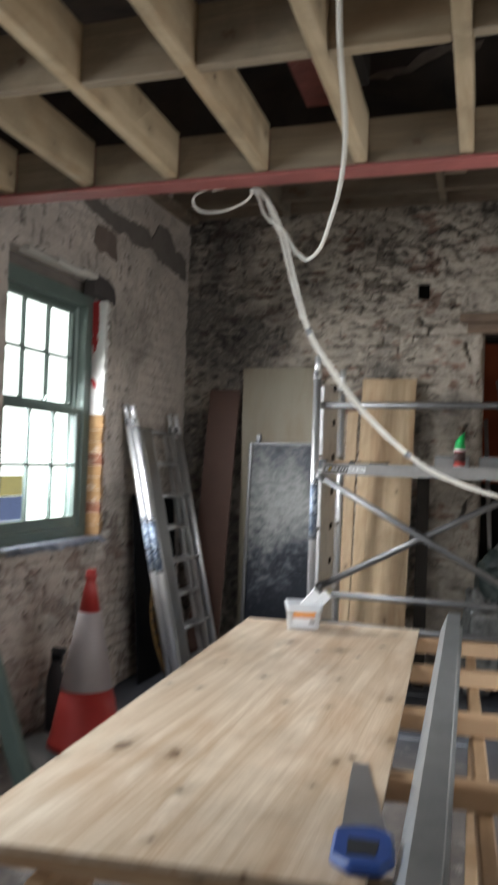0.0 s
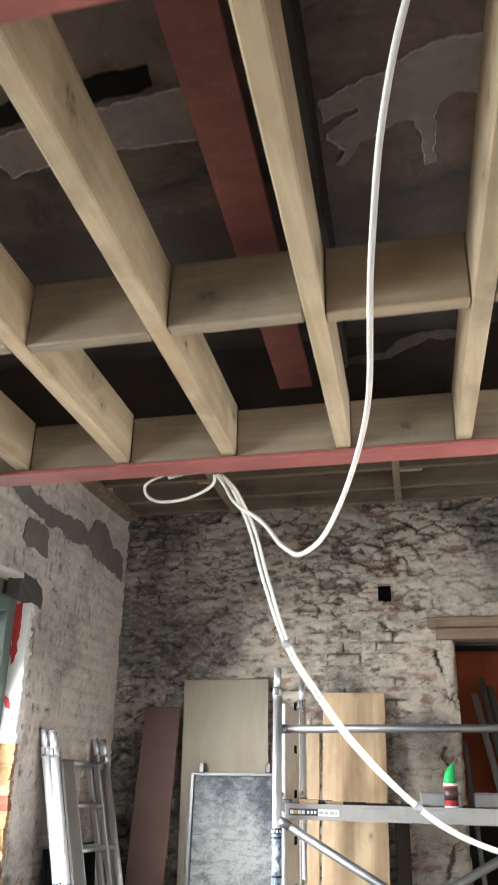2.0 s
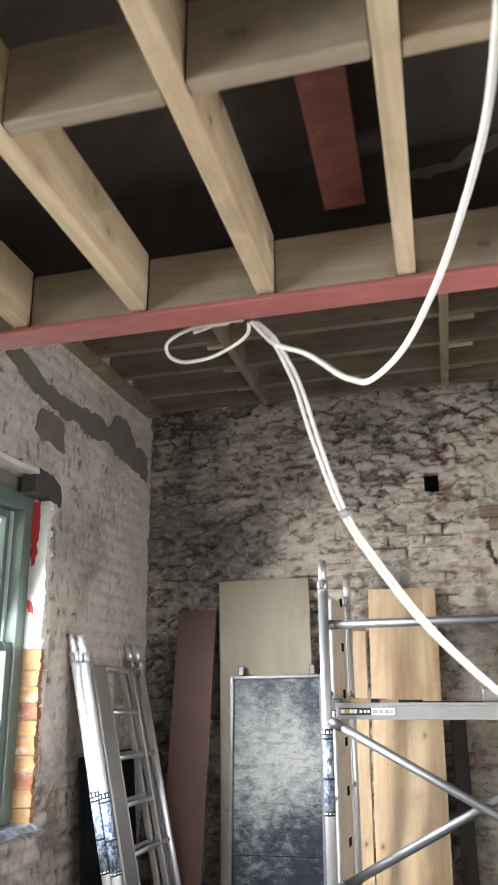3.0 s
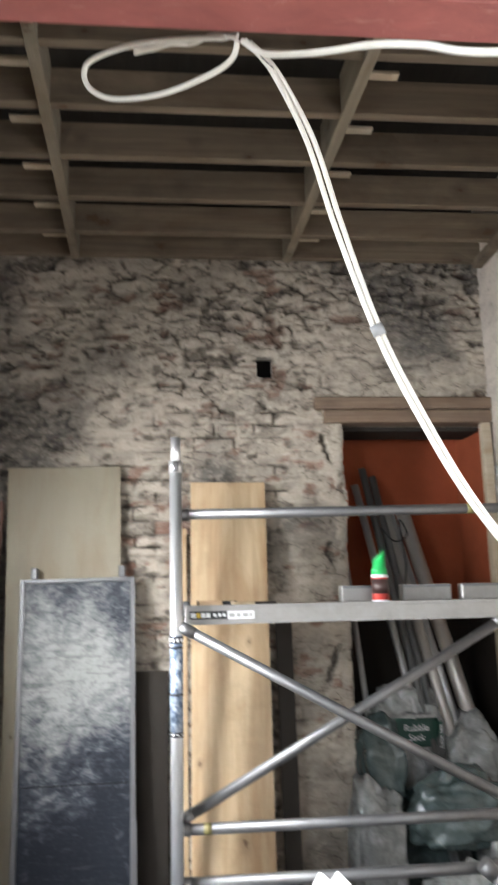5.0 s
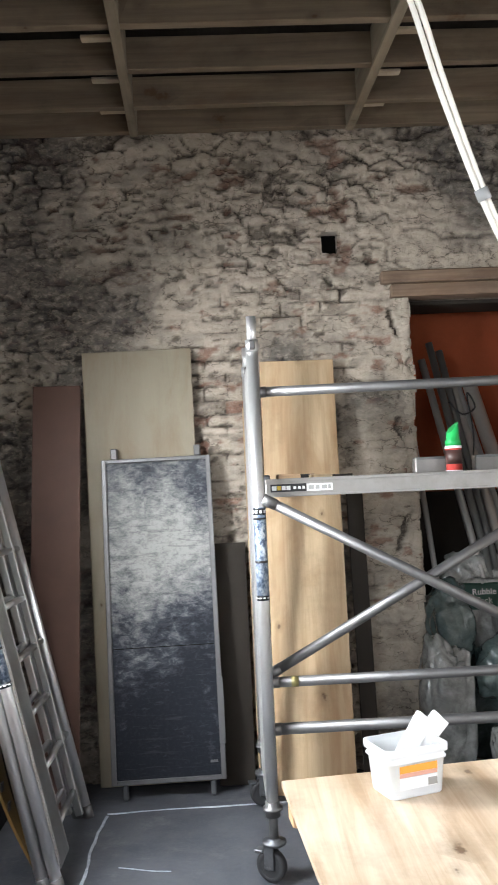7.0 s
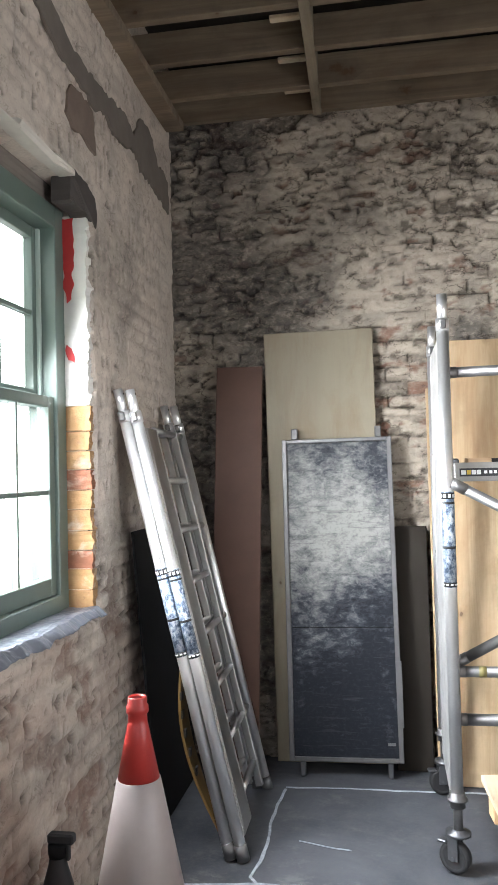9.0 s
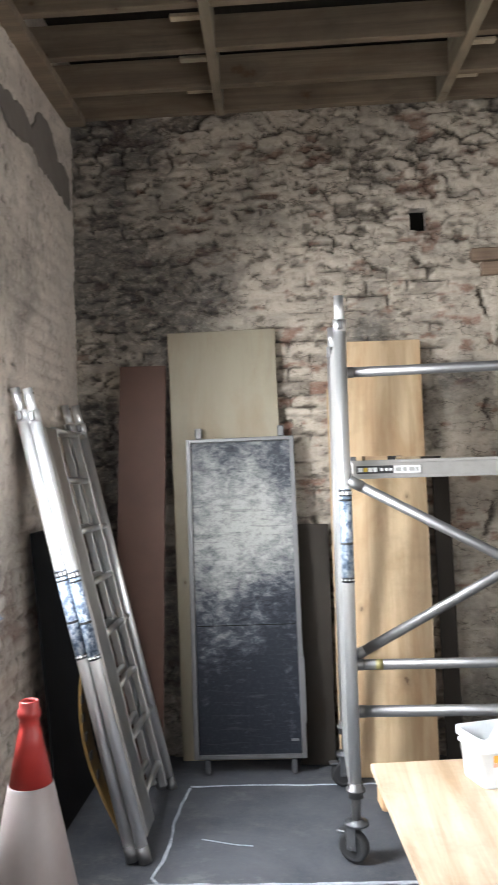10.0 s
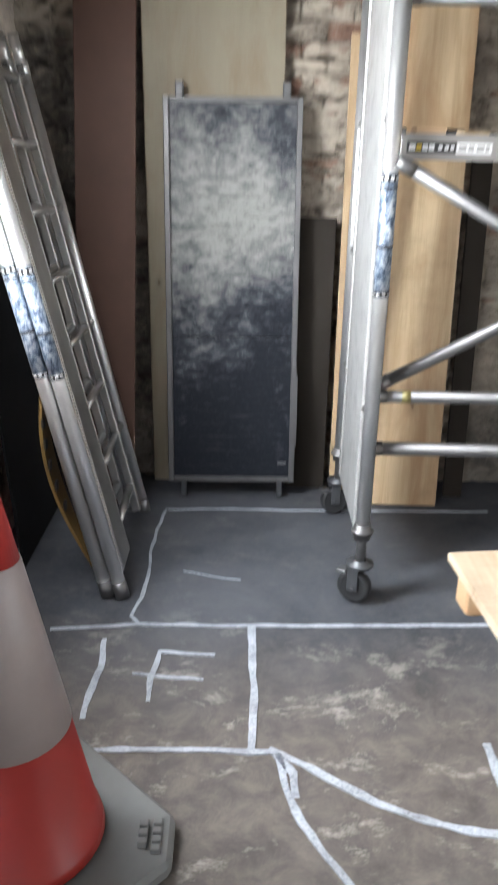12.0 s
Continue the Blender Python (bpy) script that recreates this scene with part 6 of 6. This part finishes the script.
def sack_print(t, x, z, w_, h_, words, size, turn=0):
    """A printed panel that hugs the front of the sack's film."""
    bag = t.children[0].data
    bm = bmesh.new()
    nx, nz = 14, 12
    grid = []
    front = [v.co for v in bag.vertices if v.co.y < 0]
    pts = np.array([tuple(c) for c in front])
    for i in range(nx + 1):
        line = []
        for k in range(nz + 1):
            a, b = (i / nx - 0.5) * w_, (k / nz - 0.5) * h_
            ca, sa = math.cos(radians(turn)), math.sin(radians(turn))
            px, pz = x + a * ca - b * sa, z + a * sa + b * ca
            d = np.hypot(pts[:, 0] - px, pts[:, 2] - pz)
            near = np.argsort(d)[:4]
            line.append(bm.verts.new((px, float(pts[near, 1].mean()) - 0.006, pz)))
        grid.append(line)
    for i in range(nx):
        for k in range(nz):
            bm.faces.new((grid[i][k], grid[i + 1][k], grid[i + 1][k + 1], grid[i][k + 1]))
    bmesh.ops.solidify(bm, geom=bm.faces[:], thickness=0.001)
    p = part("printed_panel", bm, M["sack_print"], t, "dark green printed panel", True)
    y = float(min(v.co.y for v in p.data.vertices))
    if words:
        text_part("lettering", words, size, pose(x, y - 0.002, z, 90, -turn, 0), M["label_wht"], p, "white printed lettering")


s1 = sack(1.812, 5.86, 0.0, 0.140, 0.13, 0.72, 3.1, M["sack_clear"], "milky plastic sack full of rubble", 0.0, 0.05, 0.5)
s2 = sack(2.24, 5.60, 0.0, 0.27, 0.13, 0.38, 7.7, M["sack_clear"], "milky rubble sack slumped with dark green print", 0.0, 0.2, 0.6)
s3 = sack(2.50, 5.88, 0.0, 0.13, 0.13, 0.52, 12.4, M["sack_clear"], "grey filled plastic sack under the heap", 0.0, 0.2, 0.6)
s4 = sack(2.24, 5.88, 0.38, 0.27, 0.15, 0.38, 17.2, M["sack_green"], "shiny green sack slumped over others", 0.12, 0.25, 0.7)
s5 = sack(1.895, 6.02, 0.58, 0.145, 0.14, 0.42, 22.9, M["sack_green"], "dull green rubble sack on the heap", 0.0, 0.15, 0.7)
s6 = sack(2.10, 6.14, 0.60, 0.23, 0.11, 0.55, 31.3, M["sack_clear"], "milky rubble sack with green printed panel", 0.0, 0.05, 0.5)
s7 = sack(2.43, 6.06, 0.56, 0.16, 0.13, 0.44, 41.0, M["sack_clear"], "crumpled milky plastic sack", 0.0, 0.3, 0.8)
s8 = sack(2.19, 6.14, 0.0, 0.40, 0.12, 0.62, 47.0, M["sack_green"], "dull green sack at the back of the heap", 0.0, 0.1)
sack_print(s6, 0.01, 0.325, 0.25, 0.15, "Rubble\nSack", 0.05)
sack_print(s6, 0.150, 0.30, 0.19, 0.030, "Rubble Sack", 0.026, 90)
sack_print(s2, 0.0, 0.21, 0.22, 0.16, "Trade Pa", 0.040, 24)

# ---- chalk setting-out lines ----
def chalk(pts, w_, seed, label="white painted setting-out line on the concrete"):
    P = [Vector((x, y, 0)) for x, y in pts]
    line = []
    for a, b in zip(P, P[1:]):
        n = max(2, int((b - a).length / 0.02))
        line += [a.lerp(b, k / n) for k in range(n)]
    line.append(P[-1])
    bm = bmesh.new()
    prev = None
    for i, p in enumerate(line):
        tan = (line[min(i + 1, len(line) - 1)] - line[max(i - 1, 0)]).normalized()
        sd = Vector((-tan.y, tan.x, 0))
        ww = 0.88 * w_ * (0.85 + 0.5 * noise.noise((p.x * 14, p.y * 11, seed)) + 0.12 * noise.noise((p.x * 60, p.y * 60, seed)))
        j = sd * 0.006 * noise.noise((p.x * 9, p.y * 9, seed + 5))
        cur = [bm.verts.new(p + j - sd * ww / 2 + Vector((0, 0, 0.0012))), bm.verts.new(p + j + sd * ww / 2 + Vector((0, 0, 0.0012)))]
        cur += [bm.verts.new(v.co - Vector((0, 0, 0.004))) for v in cur]
        if prev:
            bm.faces.new((prev[0], prev[1], cur[1], cur[0]))
            bm.faces.new((prev[0], cur[0], cur[2], prev[2]))
            bm.faces.new((prev[1], prev[3], cur[3], cur[1]))
        prev = cur
    ob = mesh_ob("floor_marking", bm, M["chalk"])
    return tagged(ob, label, "floor marking", "setting-out lines")


chalk([(-0.30, 4.595), (0.0, 4.635), (0.40, 4.640), (0.80, 4.655), (1.9, 4.70)], 0.022, 1)
chalk([(0.0, 5.575), (-0.02, 5.25), (-0.005, 5.0), (-0.01, 4.82), (-0.03, 4.69), (0.0, 4.645)], 0.018, 2)
chalk([(0.0, 5.60), (0.28, 5.616), (0.7, 5.615), (1.52, 5.645)], 0.012, 3)
chalk([(0.402, 4.635), (0.408, 4.3), (0.405, 4.02)], 0.034, 4)
chalk([(-0.06, 4.005), (0.2, 4.012), (0.45, 4.01)], 0.024, 5)
chalk([(0.45, 4.02), (0.56, 3.95), (0.65, 3.885), (0.73, 3.83), (0.82, 3.785), (0.93, 3.75), (1.05, 3.73), (1.35, 3.72)], 0.030, 6)
chalk([(0.475, 4.0), (0.50, 3.86), (0.53, 3.76), (0.58, 3.66), (0.64, 3.56), (0.70, 3.4)], 0.026, 7)
chalk([(0.47, 4.0), (0.515, 3.93), (0.52, 3.84)], 0.03, 8)
chalk([(0.086, 4.215), (0.083, 4.34), (0.095, 4.475), (0.28, 4.458)], 0.022, 9, "white letter stroke painted on the concrete")
chalk([(0.02, 4.352), (0.09, 4.342), (0.25, 4.331)], 0.016, 10, "white letter stroke painted on the concrete")
chalk([(-0.100, 4.54), (-0.085, 4.38), (-0.10, 4.25), (-0.095, 4.13)], 0.024, 11, "white letter stroke painted on the concrete")
chalk([(1.075, 4.06), (1.078, 3.99), (1.072, 3.90), (1.085, 3.75)], 0.032, 12)
chalk([(0.13, 5.02), (0.30, 4.97), (0.36, 4.96)], 0.0035, 13)
